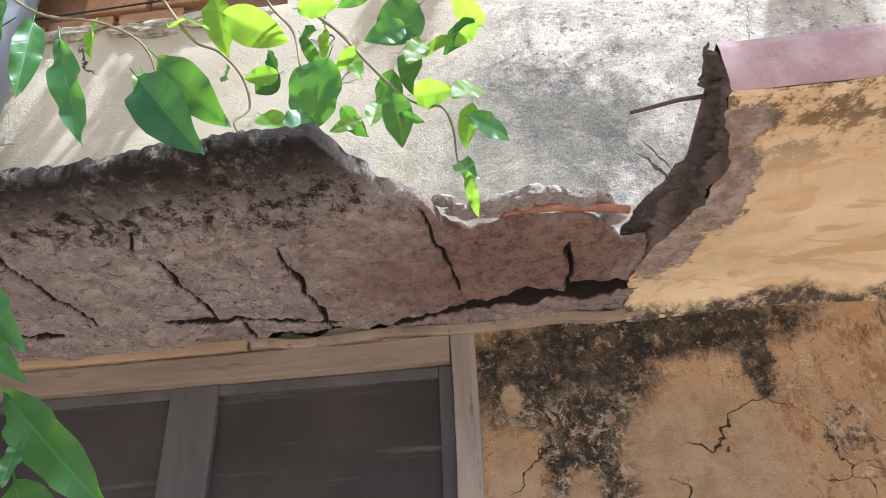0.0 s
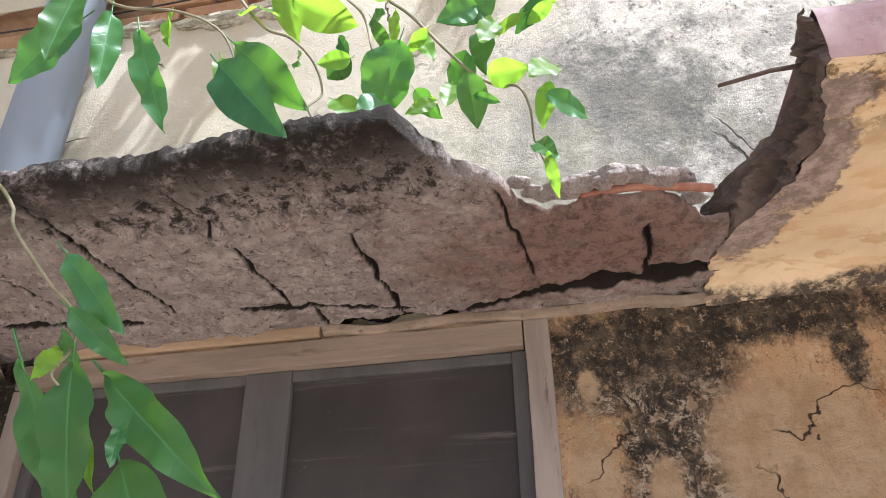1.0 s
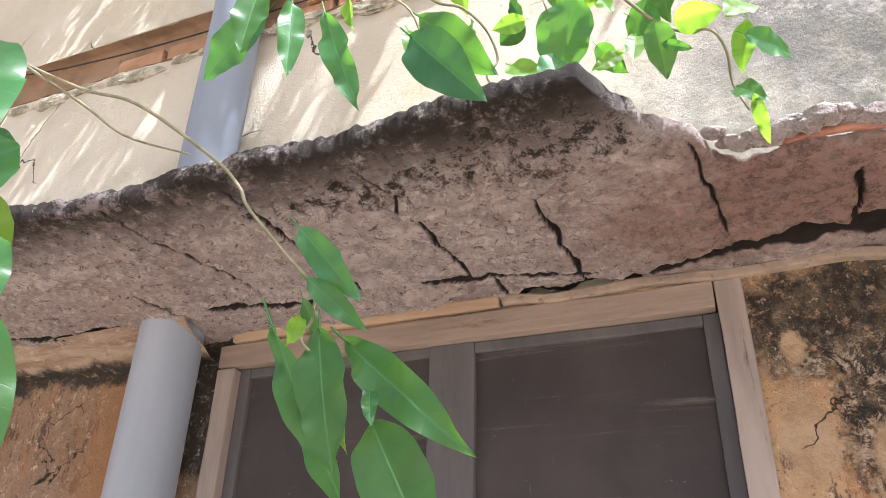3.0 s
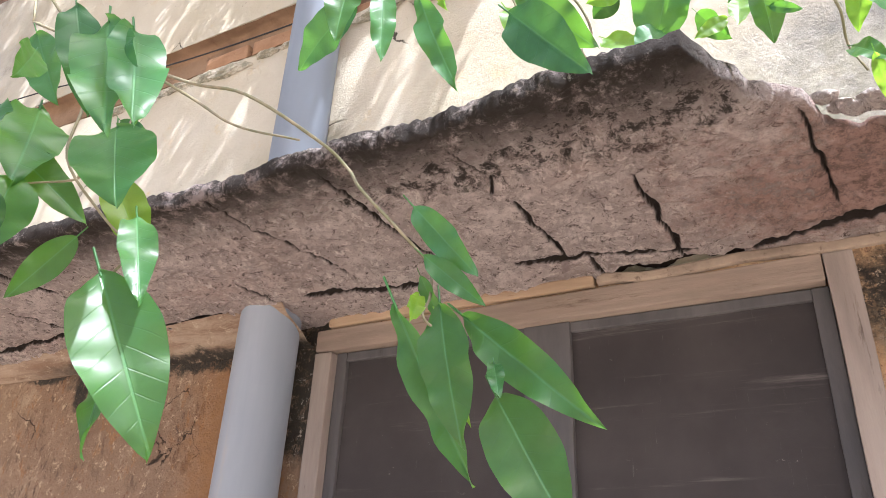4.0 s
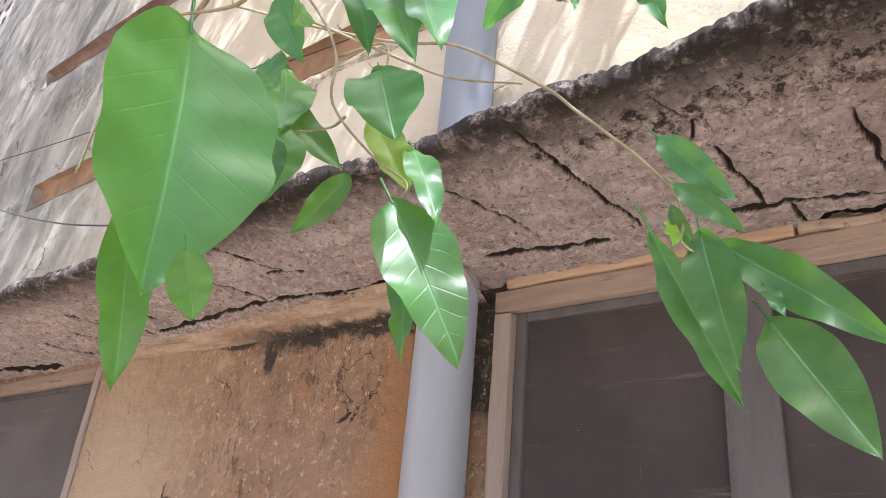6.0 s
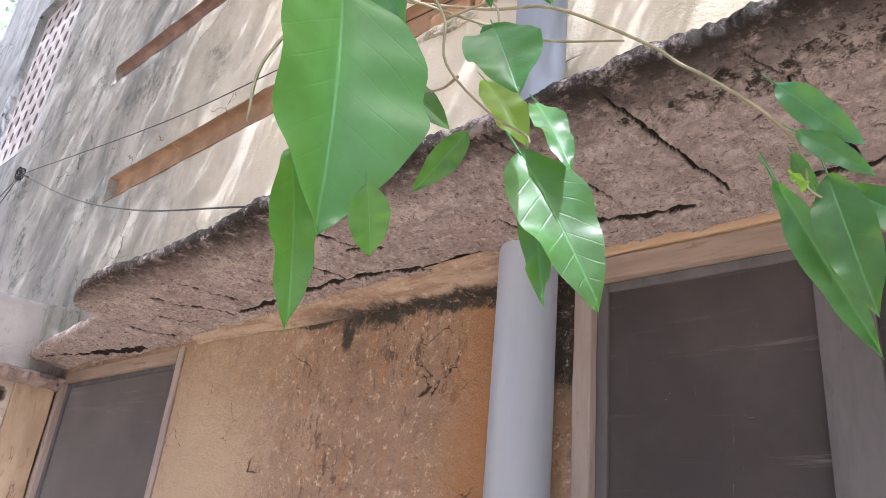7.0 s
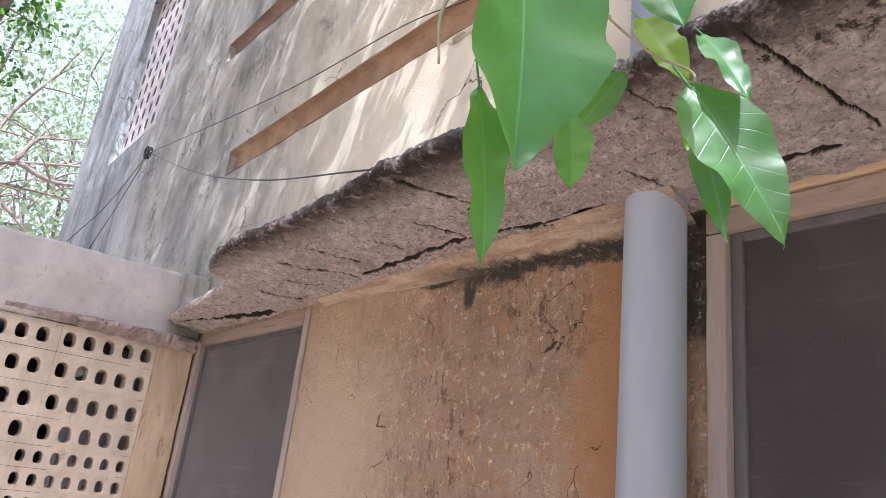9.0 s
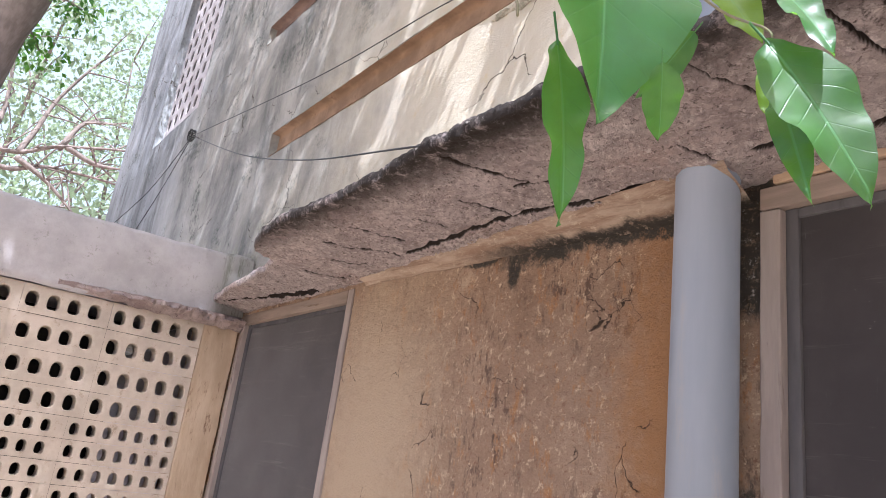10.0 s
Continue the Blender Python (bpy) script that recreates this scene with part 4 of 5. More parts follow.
cable("cable", [KNOT, (-2.92, -0.045, 3.575), (-1.58, -0.04, 3.44), (-1.03, -0.035, 3.33), (-0.27, -0.03, 3.285), (0.70, -0.03, 3.30)], "thin black cable strung along the upper wall")
cable("cable", [KNOT, (-3.6, -0.20, 3.19), (-2.0, -0.42, 2.60), (-0.66, -0.645, 2.17)], "thin black cable sagging to the broken slab")
cable("cable", [KNOT, (-5.9, -0.2, 3.5), (-6.35, -0.45, 3.0), (-6.6, -0.6, 2.45)], "thin black cable dropping to the low roof")
cable("cable", [KNOT, (-5.45, -0.2, 3.4), (-5.4, -0.35, 2.9), (-5.35, -0.5, 2.42)], "thin black cable dropping to the low roof")
knot = empty("cable_knot", KNOT)
tagged(knot, "tangled black cable knot on a wall hook", "cable")
for k in range(5):
    a = k * 1.3
    pts = [(0.05 * math.cos(a + t) * (1 + 0.3 * math.sin(3 * t)), 0.02 * math.sin(2 * t + k) - 0.01, 0.055 * math.sin(a + t)) for t in np.linspace(0, 5, 14)]
    under(tube("loop", pts, 0.005, CABLE, 5), knot)
under(tube("hook", [(0, 0.07, 0.0), (0, 0.0, 0.0), (0, -0.02, 0.02)], 0.006, RUST, 6), knot)


# ---- leaves ----
def leaf_mesh(name, width, seed, material=None):
    """A pointed leaf one long along y, folded at the rib, wavy at the edge."""
    r = random.Random(seed)
    ph, fold, droop, twist = r.uniform(0, 6), r.uniform(0.10, 0.40), r.uniform(0.02, 0.20), r.uniform(-0.45, 0.45)
    nl, nw = 26, 5
    verts, faces = [], []
    for i in range(nl + 1):
        t = i / nl
        half = width * 0.5 * 3.08 * t ** 0.70 * (1 - t) ** 0.95
        for j in range(-nw, nw + 1):
            s = j / nw
            wave = (0.030 if width < 0.4 else 0.014 + 0.02 * width) * math.sin(t * 15 + ph + (2 if s > 0 else 0)) * abs(s) ** 2
            x = s * half
            z = fold * abs(x) - droop * t * t + wave + 0.012 * math.sin(t * 28 + ph) * abs(s)
            a = twist * t
            verts.append((x * math.cos(a) - z * math.sin(a) * 0.3, t, z + x * math.sin(a)))
    w = 2 * nw + 1
    faces = [(i * w + j, i * w + j + 1, (i + 1) * w + j + 1, (i + 1) * w + j) for i in range(nl) for j in range(w - 1)]
    # short stalk
    b = len(verts)
    verts += [(dx, y, dz) for y in (-0.16, 0.04) for dx, dz in ((-0.008, 0), (0.008, 0), (0, 0.012))]
    faces += [(b, b + 1, b + 4, b + 3), (b + 1, b + 2, b + 5, b + 4), (b + 2, b, b + 3, b + 5)]
    me = bpy.data.meshes.new(name)
    me.from_pydata(verts, [], faces)
    me.materials.append(material or LEAF)
    me.polygons.foreach_set("use_smooth", [True] * len(me.polygons))
    me.update()
    return me


LEAF_MESHES = {}


def leaf(parent, base, tip, ratio, seed, tone=1, face=(1.1, -1.5, 1.45), lean=0.4):
    r = random.Random(seed)
    key = (round(ratio, 2), seed % 5, tone)
    if key not in LEAF_MESHES:
        LEAF_MESHES[key] = leaf_mesh("leaf", ratio * (0.98 if ratio > 0.52 else 0.88), seed, (LEAF_BACKLIT, LEAF, LEAF_SHADED)[tone])
    base, tip = Vector(base), Vector(tip)
    along = (tip - base)
    ln = along.length
    along.normalize()
    out = (Vector(face) - base).normalized() + Vector((r.uniform(-lean, lean), r.uniform(-lean, lean), r.uniform(-lean, lean) + 0.15))
    side = along.cross(out).normalized()
    up = side.cross(along)
    m = Matrix((side, along, up)).transposed().to_4x4()
    ob = new("leaf", LEAF_MESHES[key])
    ob.matrix_world = Matrix.Translation(base) @ m @ Matrix.Scale(ln, 4)
    ob.parent = parent
    return ob


def branch(label, twigs, groups, thick=0.0035, seed=1):
    b = empty("branch", (0, 0, 0))
    tagged(b, label, "branch", "hanging leafy branches")
    for y, pts in twigs:
        line = smooth_line([(x, y + 0.02 * math.sin(i * 1.7), z) for i, (x, z, *yy) in enumerate(pts)], 6)
        n = len(line)
        under(tube("twig", line, [thick * (1.25 - 0.7 * i / n) for i in range(n)], TWIG, 7), b, "thin green brown twig")
    x, z = twigs[0][1][0][:2]
    y = twigs[0][0]
    stem = smooth_line([(x, y, z), (x - 0.10, y - 0.02, z + 0.35), (x - 0.12, y - 0.35, z + 1.6), (0.2, -2.0, 6.8)], 8)
    under(tube("stem", stem, [thick * (1.2 + 1.2 * i / len(stem)) for i in range(len(stem))], TWIG, 7), b, "thin hanging stem")
    k = seed * 100
    for y, leaves in groups:
        r = random.Random(seed)
        for x0, z0, x1, z1, ratio, tone in leaves:
            leaf(b, (x0, y + r.uniform(-0.03, 0.03), z0), (x1, y + r.uniform(-0.05, 0.05), z1), ratio, k, tone)
            k += 1
    return b


LEAVES_A = (-0.52, [(1.054, 2.428, 0.993, 2.309, 0.75, 1), (1.019, 2.326, 0.985, 2.277, 0.80, 1), (0.931, 2.484, 0.954, 2.424, 0.50, 2), (0.953, 2.434, 0.900, 2.411, 0.75, 2), (0.964, 2.401, 0.914, 2.376, 0.60, 0), (0.921, 2.351, 0.985, 2.282, 0.60, 0), (0.744, 2.626, 0.788, 2.540, 0.70, 0), (0.805, 2.659, 0.828, 2.528, 0.50, 0), (0.836, 2.588, 0.949, 2.551, 0.60, 0), (0.845, 2.469, 0.867, 2.393, 0.35, 1), (1.106, 2.439, 1.058, 2.419, 0.50, 0), (1.072, 2.486, 1.111, 2.399, 0.40, 0)])
LEAVES_A2 = (-0.5, [(0.994, 2.513, 1.019, 2.470, 0.40, 1), (1.009, 2.565, 0.981, 2.503, 0.50, 1), (1.032, 2.552, 1.030, 2.460, 0.30, 0), (1.216, 2.593, 1.126, 2.523, 0.80, 2), (1.193, 2.502, 1.124, 2.458, 0.60, 1), (1.196, 2.501, 1.193, 2.364, 0.45, 1), (1.221, 2.500, 1.197, 2.390, 0.40, 0), (1.278, 2.487, 1.195, 2.467, 0.30, 0), (1.321, 2.506, 1.242, 2.496, 0.50, 2), (1.333, 2.531, 1.279, 2.562, 0.60, 0), (1.326, 2.479, 1.275, 2.462, 0.50, 0), (1.132, 2.420, 1.182, 2.331, 0.70, 1)])
LEAVES_A3 = (-0.54, [(1.175, 2.310, 1.181, 2.235, 0.60, 1), (1.142, 2.323, 1.141, 2.253, 0.50, 0), (1.181, 2.279, 1.223, 2.251, 0.40, 1), (1.079, 2.317, 1.119, 2.261, 0.60, 1), (1.123, 2.258, 1.078, 2.219, 0.45, 0), (1.203, 2.336, 1.274, 2.312, 0.65, 0), (1.318, 2.331, 1.282, 2.274, 0.55, 0), (1.305, 2.282, 1.286, 2.206, 0.50, 0), (1.297, 2.245, 1.373, 2.238, 0.50, 1), (1.274, 2.185, 1.297, 2.111, 0.35, 1), (1.291, 2.125, 1.299, 2.059, 0.30, 0), (0.978, 2.601, 1.060, 2.555, 0.50, 0), (1.138, 2.574, 1.067, 2.548, 0.45, 1)])
LEAVES_F = (-0.75, [(0.844, 2.284, 0.952, 2.159, 0.45, 1), (0.858, 2.190, 0.960, 2.045, 0.48, 2), (0.679, 2.341, 0.737, 2.148, 0.28, 1), (0.837, 2.241, 0.888, 2.130, 0.35, 0)])
LEAVES_B = (-0.68, [(0.486, 2.490, 0.329, 2.397, 0.50, 2), (0.517, 2.503, 0.499, 2.340, 0.45, 1), (0.552, 2.488, 0.565, 2.316, 0.33, 1), (0.682, 2.446, 0.701, 2.339, 0.35, 0)])
LEAVES_C = (-0.86, [(0.785, 1.844, 0.857, 1.753, 0.34, 1), (0.798, 1.783, 0.861, 1.724, 0.34, 1), (0.786, 1.745, 0.813, 1.699, 0.30, 0), (0.780, 1.721, 0.840, 1.545, 0.21, 1), (0.825, 1.719, 0.851, 1.578, 0.42, 1), (0.831, 1.721, 0.973, 1.593, 0.28, 1), (0.872, 1.631, 0.950, 1.499, 0.50, 1), (0.875, 1.660, 0.899, 1.619, 0.30, 2), (0.811, 1.710, 0.836, 1.605, 0.20, 0), (0.790, 1.765, 0.806, 1.714, 0.35, 1)])
LEAVES_D = (-1.1, [(0.589, 1.850, 0.641, 1.754, 0.72, 1), (0.640, 1.744, 0.703, 1.655, 0.33, 1), (0.639, 1.681, 0.720, 1.539, 0.50, 1), (0.610, 1.698, 0.626, 1.615, 0.42, 0), (0.624, 1.669, 0.674, 1.528, 0.22, 1), (0.549, 1.746, 0.508, 1.678, 0.42, 1), (0.448, 1.829, 0.468, 1.723, 0.62, 1), (0.402, 1.883, 0.485, 1.804, 0.40, 1), (0.551, 1.821, 0.608, 1.739, 0.50, 0), (0.375, 1.965, 0.476, 1.828, 0.45, 1), (0.367, 2.061, 0.416, 1.954, 0.50, 1), (0.546, 1.890, 0.575, 1.852, 0.60, 2)])
LEAVES_D2 = (-1.18, [(0.659, 1.889, 0.733, 1.738, 0.35, 1), (0.682, 1.879, 0.763, 1.747, 0.34, 1), (0.618, 1.917, 0.651, 1.811, 0.40, 2), (0.489, 1.782, 0.498, 1.726, 0.50, 2), (0.446, 1.878, 0.543, 1.791, 0.50, 1), (0.520, 1.923, 0.567, 1.864, 0.50, 1)])
LEAVES_E = (-1.355, [(0.649, 1.705, 0.670, 1.517, 0.66, 1), (0.613, 1.587, 0.619, 1.466, 0.33, 1), (0.702, 1.530, 0.682, 1.498, 0.55, 1)])
TWIG_A1 = (-0.52, [(0.904, 2.733), (1.000, 2.606), (1.065, 2.509), (1.131, 2.398), (1.177, 2.353), (1.216, 2.325), (1.254, 2.288), (1.270, 2.242), (1.272, 2.201), (1.286, 2.140)])
TWIG_A2 = (-0.52, [(0.855, 2.742), (0.919, 2.629), (0.977, 2.525), (1.002, 2.417)])
TWIG_A3 = (-0.52, [(0.627, 2.788), (0.696, 2.671), (0.780, 2.536), (0.843, 2.481), (0.881, 2.439), (0.900, 2.367), (0.889, 2.310), (0.903, 2.277)])
TWIG_B1 = (-0.72, [(0.467, 2.555), (0.593, 2.452), (0.733, 2.377), (0.829, 2.295), (0.854, 2.224)])
TWIG_C1 = (-0.86, [(-0.205, 2.534), (0.109, 2.336), (0.348, 2.176), (0.492, 2.095), (0.619, 1.993), (0.666, 1.941), (0.710, 1.885), (0.770, 1.815), (0.791, 1.783), (0.800, 1.741), (0.809, 1.705), (0.833, 1.686)])
TWIG_C2 = (-0.86, [(0.109, 2.336), (0.325, 2.173), (0.468, 2.057), (0.607, 1.982)])
TWIG_D1 = (-1.1, [(0.307, 2.185), (0.413, 2.046), (0.501, 1.916), (0.528, 1.828), (0.572, 1.764), (0.616, 1.725), (0.638, 1.681), (0.646, 1.642)])
TWIG_D2 = (-1.1, [(0.501, 1.916), (0.552, 1.926), (0.589, 1.850)])
TWIG_D3 = (-1.1, [(0.529, 1.822), (0.482, 1.836), (0.448, 1.827)])
TWIG_E1 = (-1.355, [(0.719, 1.739), (0.687, 1.718), (0.649, 1.703)])
TWIG_E2 = (-1.355, [(0.687, 1.718), (0.601, 1.716), (0.591, 1.650), (0.613, 1.586)])
branch("twig with small sunlit yellow green leaves before the wall", [TWIG_A1, TWIG_A2, TWIG_A3], [LEAVES_A, LEAVES_A2, LEAVES_A3], 0.003, 1)
branch("drooping twig with long bluish green leaves", [TWIG_B1], [LEAVES_B, LEAVES_F], 0.0025, 2)
branch("bare stretched twig ending in long wavy green leaves", [TWIG_C1, TWIG_C2], [LEAVES_C], 0.0024, 3)
branch("hanging sprig of broad mid green leaves", [TWIG_D1, TWIG_D2, TWIG_D3], [LEAVES_D, LEAVES_D2], 0.0016, 4)
branch("sprig with broad glossy green leaves hanging close", [TWIG_E1, TWIG_E2], [LEAVES_E], 0.0016, 5)

# ---- tree over the place ----
def leaf_cloud(name, places, material, seed, flat=0.0):
    """Many small folded leaves as one mesh: places are (point, length)."""
    r = random.Random(seed)
    verts, faces = [], []
    for p, ln in places:
        a = Vector((r.gauss(0, 1), r.gauss(0, 1), r.gauss(0, 1) - 0.6)).normalized()
        s = a.cross(Vector((r.gauss(0, 1), r.gauss(0, 1), r.gauss(0, 1)))).normalized()
        u = s.cross(a) * 0.18
        w = ln * r.uniform(0.24, 0.34)
        b = len(verts)
        p = Vector(p)
        verts += [p, p + a * ln * 0.4 + (s + u) * w, p + a * ln, p + a * ln * 0.4 + (u - s) * w, p + a * ln * 0.45]
        faces += [(b, b + 1, b + 4), (b + 1, b + 2, b + 4), (b + 2, b + 3, b + 4), (b + 3, b, b + 4)]
    return mesh_object(name, verts, faces, material)


def limb(name, pts, r0, r1, material=BARK, sides=10):
    line = smooth_line(pts, 6)
    n = len(line)
    line = [p + noise.noise_vector(p * 1.3) * r0 * 0.5 for p in line]
    return tube(name, line, [r0 + (r1 - r0) * i / (n - 1) for i in range(n)], material, sides)


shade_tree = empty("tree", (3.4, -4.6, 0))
tagged(shade_tree, "large leafy tree overhanging the old building", "tree")
shade_tree.location = (0, 0, 0)
under(limb("trunk", [(3.4, -4.6, -0.1), (3.2, -4.5, 1.6), (2.9, -4.1, 3.2), (2.3, -3.4, 5.0)], 0.26, 0.15), shade_tree)
BOUGHS = [[(2.3, -3.4, 5.0), (0.6, -2.8, 6.3), (-2.0, -2.2, 7.2), (-4.6, -2.0, 7.6)], [(2.3, -3.4, 5.0), (2.2, -2.4, 6.0), (2.6, -1.8, 6.8)], [(2.6, -3.7, 4.3), (0.4, -3.6, 5.4), (-2.2, -3.0, 5.9), (-3.4, -2.6, 6.2)],
         [(0.6, -2.8, 6.3), (0.2, -2.0, 6.8), (-0.4, -1.6, 7.2)], [(-2.0, -2.2, 7.2), (-3.2, -1.5, 7.6), (-4.0, -1.2, 8.2)]]
for pts in BOUGHS:
    under(limb("limb", pts, 0.085, 0.02), shade_tree)
rt = random.Random(21)
places = []
# the crown spreads as a thin level layer beside the wall, in clumps with gaps
def cover(x):
    return 0.66 if x < -3.4 else 0.59 if x < -2.4 else 0.53 if x < -0.2 else 0.50 if x < 0.45 else 0.05 if x < 2.1 else 0.5


for k in range(80000):
    wx, wz = rt.uniform(-9.2, 3.2), rt.uniform(2.1, 6.4) if rt.random() < 0.4 else rt.uniform(2.1, 4.2)
    top = 4.7 + 0.9 * max(0.0, min(1.0, (-1.6 - wx) / 1.2)) + 2.1 * max(0.0, min(1.0, (-2.6 - wx) / 3.0)) + rt.gauss(0, 0.06)
    if top - wz < 0.8:
        top = wz + rt.uniform(0.8, 1.6)
    q = Vector((wx, 0, wz)) + SUN_TO * ((top - wz) / SUN_TO.z)
    clump = noise.noise(Vector((q.x * 3.0, q.y * 3.0, 1.0))) * 0.45 + noise.noise(Vector((q.x * 9, q.y * 9, 4.0))) * 0.75
    if clump + 0.5 + rt.uniform(-0.04, 0.04) < cover(wx):
        places.append((q, rt.uniform(0.04, 0.065)))
for k in range(5200):
    q = Vector((rt.uniform(0.2, 1.15), rt.uniform(-1.55, -0.72), 1.85)) + SUN_TO * rt.uniform(4.4, 5.2)
    if noise.noise(q * 4.0) < -0.06:
        places.append((q, rt.uniform(0.05, 0.09)))
for k in range(1500):
    q = Vector((rt.uniform(-3.5, -2.1), rt.uniform(-0.8, -0.3), 2.16)) + SUN_TO * rt.uniform(4.0, 5.0)
    places.append((q, rt.uniform(0.08, 0.13)))
for k in range(6000):
    q = Vector((-3.4, rt.uniform(-2.2, 0.0), rt.uniform(0.6, 2.7))) + SUN_TO * rt.uniform(4.0, 5.5)
    if noise.noise(q * 2.0) < 0.30:
        places.append((q, rt.uniform(0.07, 0.13)))
for k in range(2600):
    q = Vector((rt.uniform(1.62, 3.4), rt.uniform(-0.7, 0.0), rt.uniform(2.10, 2.5))) + SUN_TO * rt.uniform(3.6, 4.8)
    places.append((q, rt.uniform(0.07, 0.13)))
under(leaf_cloud("crown", places, LEAF_WASHED, 3), shade_tree, "green crown of small leaves")["kind"] = "stuff"

# limb and sprigs that cross the corner of the sky
near_tree = empty("tree", (0, 0, 0))
tagged(near_tree, "brown leaning tree limb with dark leaf sprigs", "tree")
under(limb("trunk", [(-7.6, -2.9, -0.1), (-7.2, -2.5, 1.8), (-6.75, -2.0, 3.6), (-6.2, -1.74, 4.95), (-5.5, -1.5, 7.0)], 0.34, 0.26, BARK, 14), near_tree)
places = []
for k in range(420):
    c = [(-6.1, -1.15, 5.05), (-6.6, -1.35, 4.72), (-6.0, -1.3, 5.3), (-6.7, -1.6, 4.9)][k % 4]
    places.append(((c[0] + rt.gauss(0, 0.16), c[1] + rt.gauss(0, 0.14), c[2] + rt.gauss(0, 0.10)), rt.uniform(0.05, 0.10)))
under(leaf_cloud("sprig", places, LEAF, 8), near_tree, "dark green leaf sprigs")["kind"] = "stuff"
for c in [(-6.1, -1.15, 5.05), (-6.6, -1.35, 4.72)]:
    under(limb("twig", [(-6.2, -1.86, 5.1), ((c[0] - 6.2) / 2, (c[1] - 1.86) / 2, (c[2] + 5.2) / 2), c], 0.02, 0.006, BARK, 6), near_tree)


def far_tree(x, y, h, spread, seed, label):
    t = empty("tree", (0, 0, 0))
    tagged(t, label, "tree", "trees beyond the building")
    r = random.Random(seed)
    under(limb("trunk", [(x, y, -0.1), (x + 0.2, y, h * 0.2), (x - 0.1, y + 0.2, h * 0.38)], 0.32, 0.2), t)
    tips = []
    top = Vector((x - 0.1, y + 0.2, h * 0.36))
    for k in range(11):
        a = k * 2.4 + r.uniform(-0.3, 0.3)
        end = Vector((x + math.cos(a) * spread * r.uniform(0.6, 1.1), y + math.sin(a) * spread * r.uniform(0.6, 1.1), h * r.uniform(0.55, 1.0)))
        mid = top.lerp(end, 0.5) + Vector((0, 0, -0.06 * h))
        under(limb("limb", [top, mid, end], 0.11, 0.02, BARK, 7), t)
        for f in (0.45, 0.7, 1.0):
            q = top.lerp(end, f)
            tips.append(q)
            for m in range(2):
                e2 = q + Vector((r.gauss(0, 1), r.gauss(0, 1), r.gauss(0.3, 0.6))) * spread * 0.22
                under(limb("twig", [q, q.lerp(e2, 0.5) + Vector((0, 0, 0.1)), e2], 0.035, 0.008, BARK, 5), t)
                tips.append(e2)
    pl = []
    for q in tips:
        for m in range(75):
            v = Vector((r.gauss(0, 1), r.gauss(0, 1), r.gauss(0, 0.7))) * spread * 0.13
            pl.append((q + v, r.uniform(0.12, 0.24)))
    under(leaf_cloud("crown", pl, LEAF_WASHED, seed), t, "airy crown, pale green to look overexposed")["kind"] = "stuff"
    return t


far_tree(-19, -1.6, 10.5, 4.2, 31, "tall airy tree, its foliage coloured pale for glare")
far_tree(-25, 2.6, 13.0, 5.0, 32, "tall airy tree, its foliage coloured pale for glare")
far_tree(-24, -5.5, 12.0, 4.6, 33, "tall airy tree, its foliage coloured pale for glare")
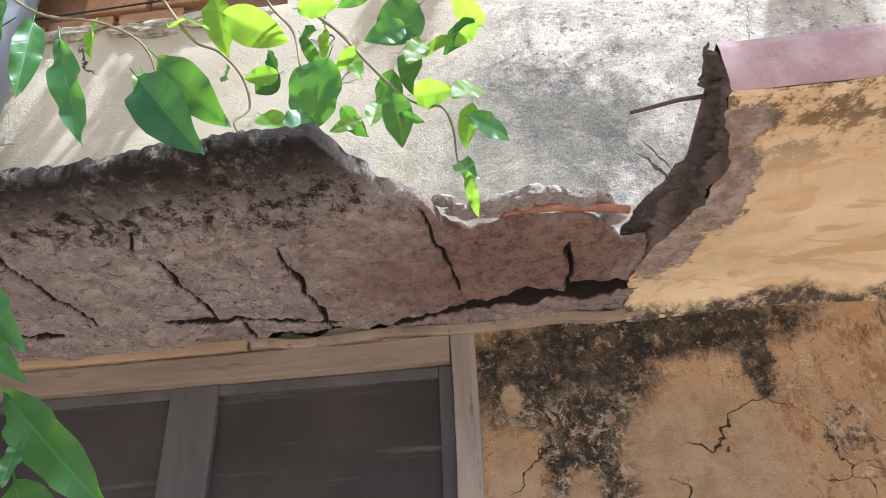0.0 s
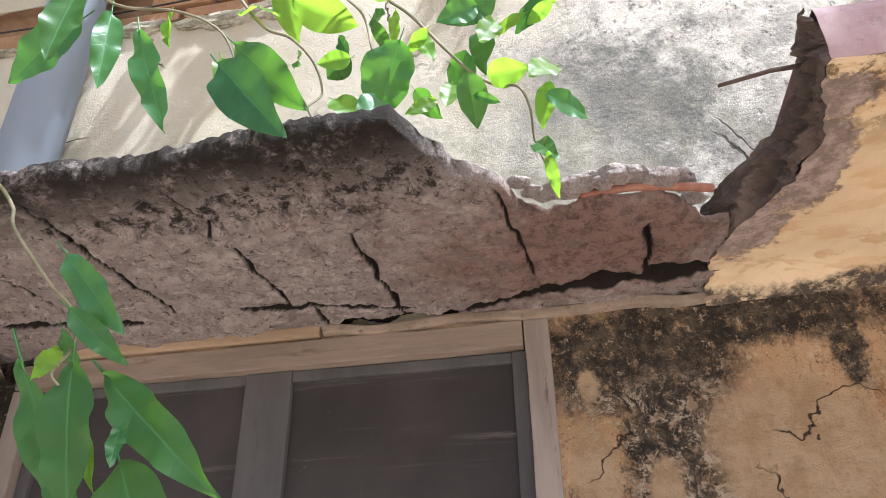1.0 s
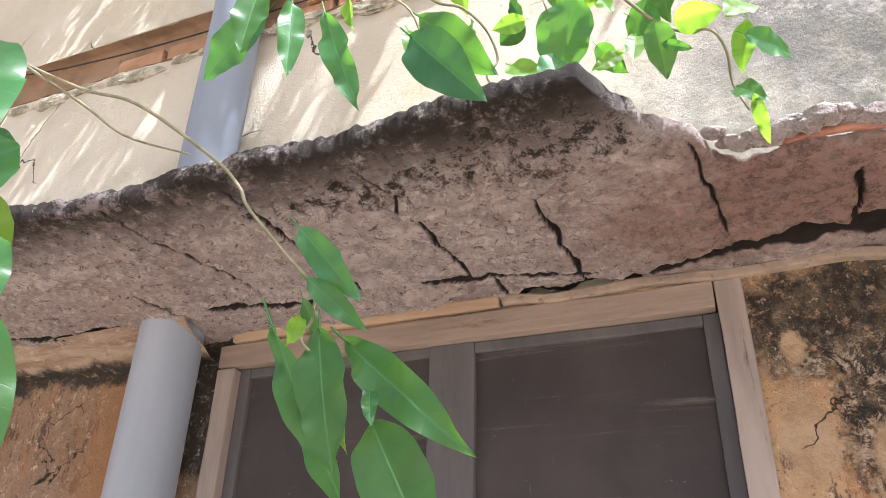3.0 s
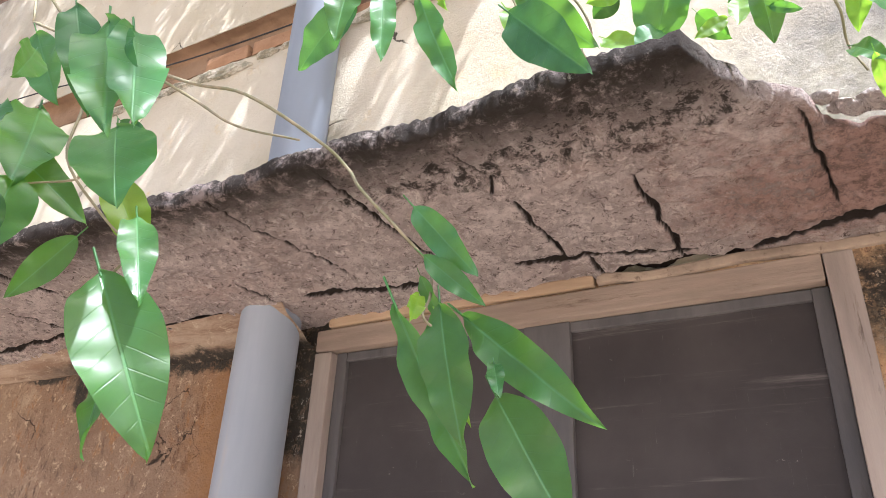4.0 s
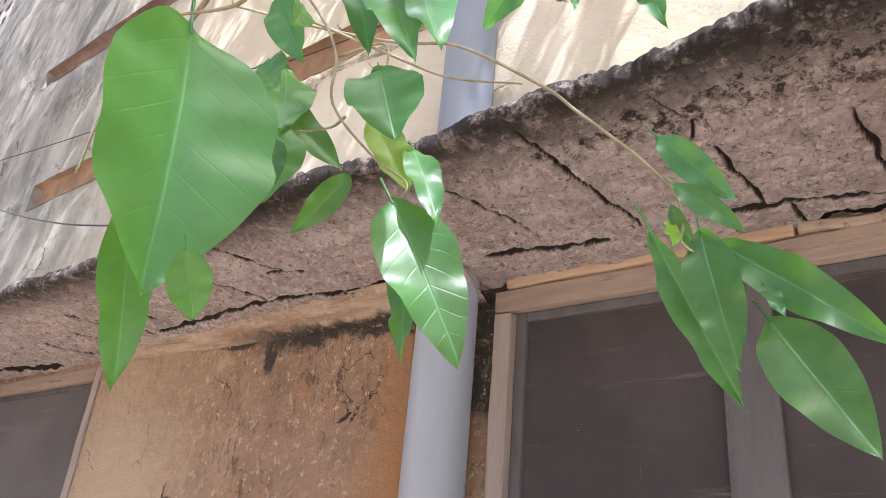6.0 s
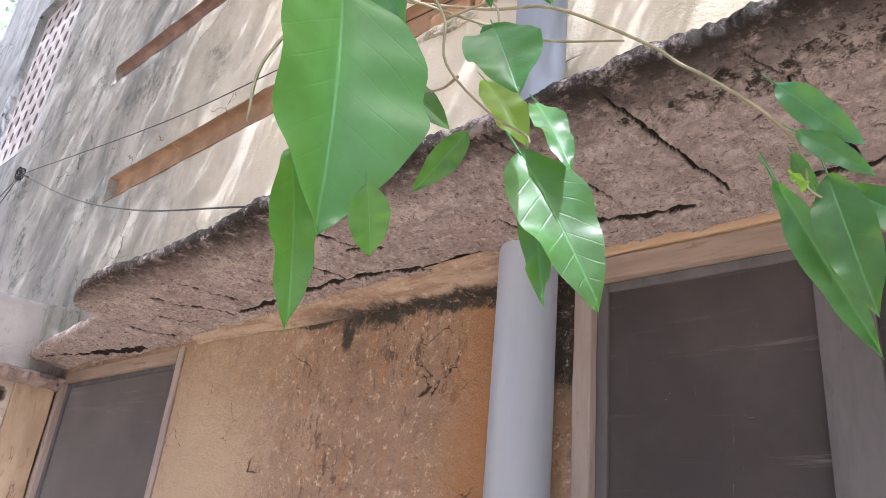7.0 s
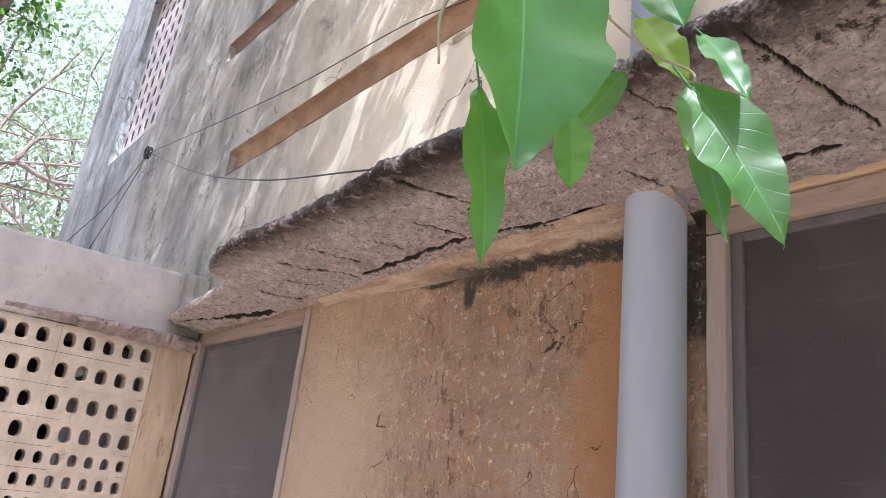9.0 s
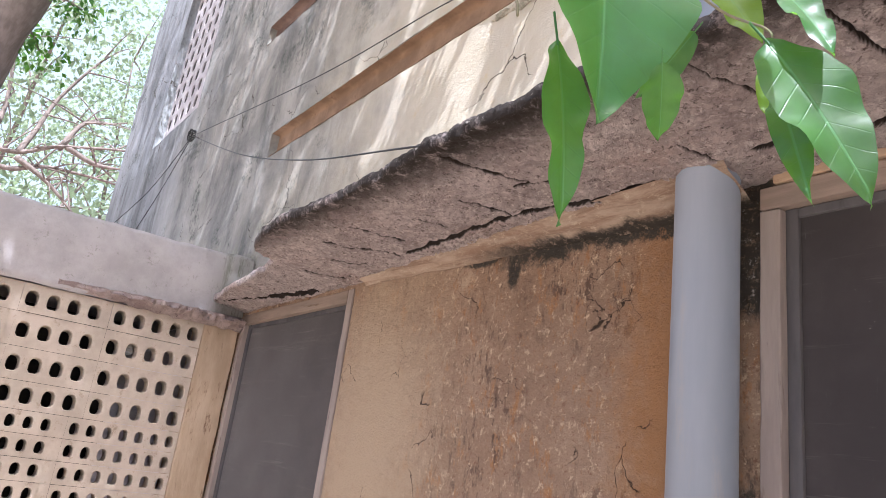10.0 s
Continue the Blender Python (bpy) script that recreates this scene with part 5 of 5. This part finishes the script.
# spreading bare limbs of a nearer tree, their leaves higher up
bare_tree = empty("tree", (0, 0, 0))
tagged(bare_tree, "spreading tree with grey bare limbs under pale foliage", "tree", "trees beyond the building")
under(limb("trunk", [(-14.2, -3.4, -0.1), (-14.1, -3.2, 2.4), (-14, -2.7, 4.4)], 0.28, 0.2), bare_tree)
FORKS = [[(-14, -2.7, 4.4), (-14, -1.7, 5.8), (-14, -0.9, 6.05), (-13.8, -0.2, 6.35), (-13.6, 1.0, 6.65)], [(-14, -1.7, 5.8), (-14, -1.0, 5.68), (-14.2, -0.3, 6.0), (-14.3, 0.9, 6.1)],
         [(-14, -0.9, 5.95), (-14, -0.33, 5.66), (-13.9, 0.25, 5.2)], [(-14, -0.9, 6.05), (-14.1, -0.75, 6.55), (-14.2, -0.5, 7.4), (-14.1, 0.1, 8.6)], [(-14, -1.4, 5.95), (-14.2, -1.3, 7.0), (-14.3, -1.5, 8.6)],
         [(-13.9, -0.3, 6.3), (-14, 0.0, 7.0), (-14.2, 0.6, 7.3)], [(-13.8, -0.2, 6.35), (-13.8, 0.4, 6.2), (-13.8, 1.0, 6.3)]]
rf = random.Random(41)
pl = []
for pts in FORKS:
    under(limb("limb", pts, 0.065, 0.02, BARK, 7), bare_tree)
    for f in range(9):
        a = Vector(pts[-2]).lerp(Vector(pts[-1]), rf.random()) if f % 2 else Vector(pts[1]).lerp(Vector(pts[-2]), rf.random())
        e = a + Vector((rf.gauss(0, 0.4), rf.gauss(0.2, 0.5), rf.gauss(0.25, 0.35)))
        under(limb("twig", [a, a.lerp(e, 0.5) + Vector((0, 0, 0.06)), e], 0.02, 0.006, BARK, 5), bare_tree)
for k in range(9000):
    q = Vector((-14.5 + rf.gauss(0, 0.7), rf.uniform(-2.6, 2.4), rf.uniform(6.3, 10.5)))
    if noise.noise(q * 1.1) * 0.7 + noise.noise(q * 3.1) * 0.4 + 0.16 * (q.z - 7.5) > rf.uniform(-0.1, 0.2):
        pl.append((q, rf.uniform(0.06, 0.13)))
under(leaf_cloud("crown", pl, LEAF_WASHED, 42), bare_tree, "airy crown, pale green to look overexposed")["kind"] = "stuff"
# bright hazy sky low over the distance
HAZE = bpy.data.materials.new("white_haze")
HAZE.use_nodes = True
glow = HAZE.node_tree.nodes.new("ShaderNodeEmission")
glow.inputs["Color"].default_value, glow.inputs["Strength"].default_value = (0.80, 0.92, 0.96, 1), 0.50
HAZE.node_tree.links.new(glow.outputs[0], HAZE.node_tree.nodes["Material Output"].inputs["Surface"])
tagged(mesh_object("backdrop", [(-150, -90, 0), (-150, 120, 0), (-150, 120, 110), (-150, -90, 110)], [(0, 1, 2, 3)], HAZE), "bright white hazy sky beyond the trees", "backdrop", kind="structure")
# low house roof beyond
far = empty("house", (0, 0, 0))
tagged(far, "low house with a faded red roof edge", "house")
part("wall", box_bm(-16, -11, 0.6, 6, -0.05, 4.3, 0.02), PARAPET, far, "pale plastered wall")
part("roof", box_bm(-16.2, -10.8, 0.4, 6.2, 4.3, 4.55, 0.03), FASCIA, far, "faded red roof edge")
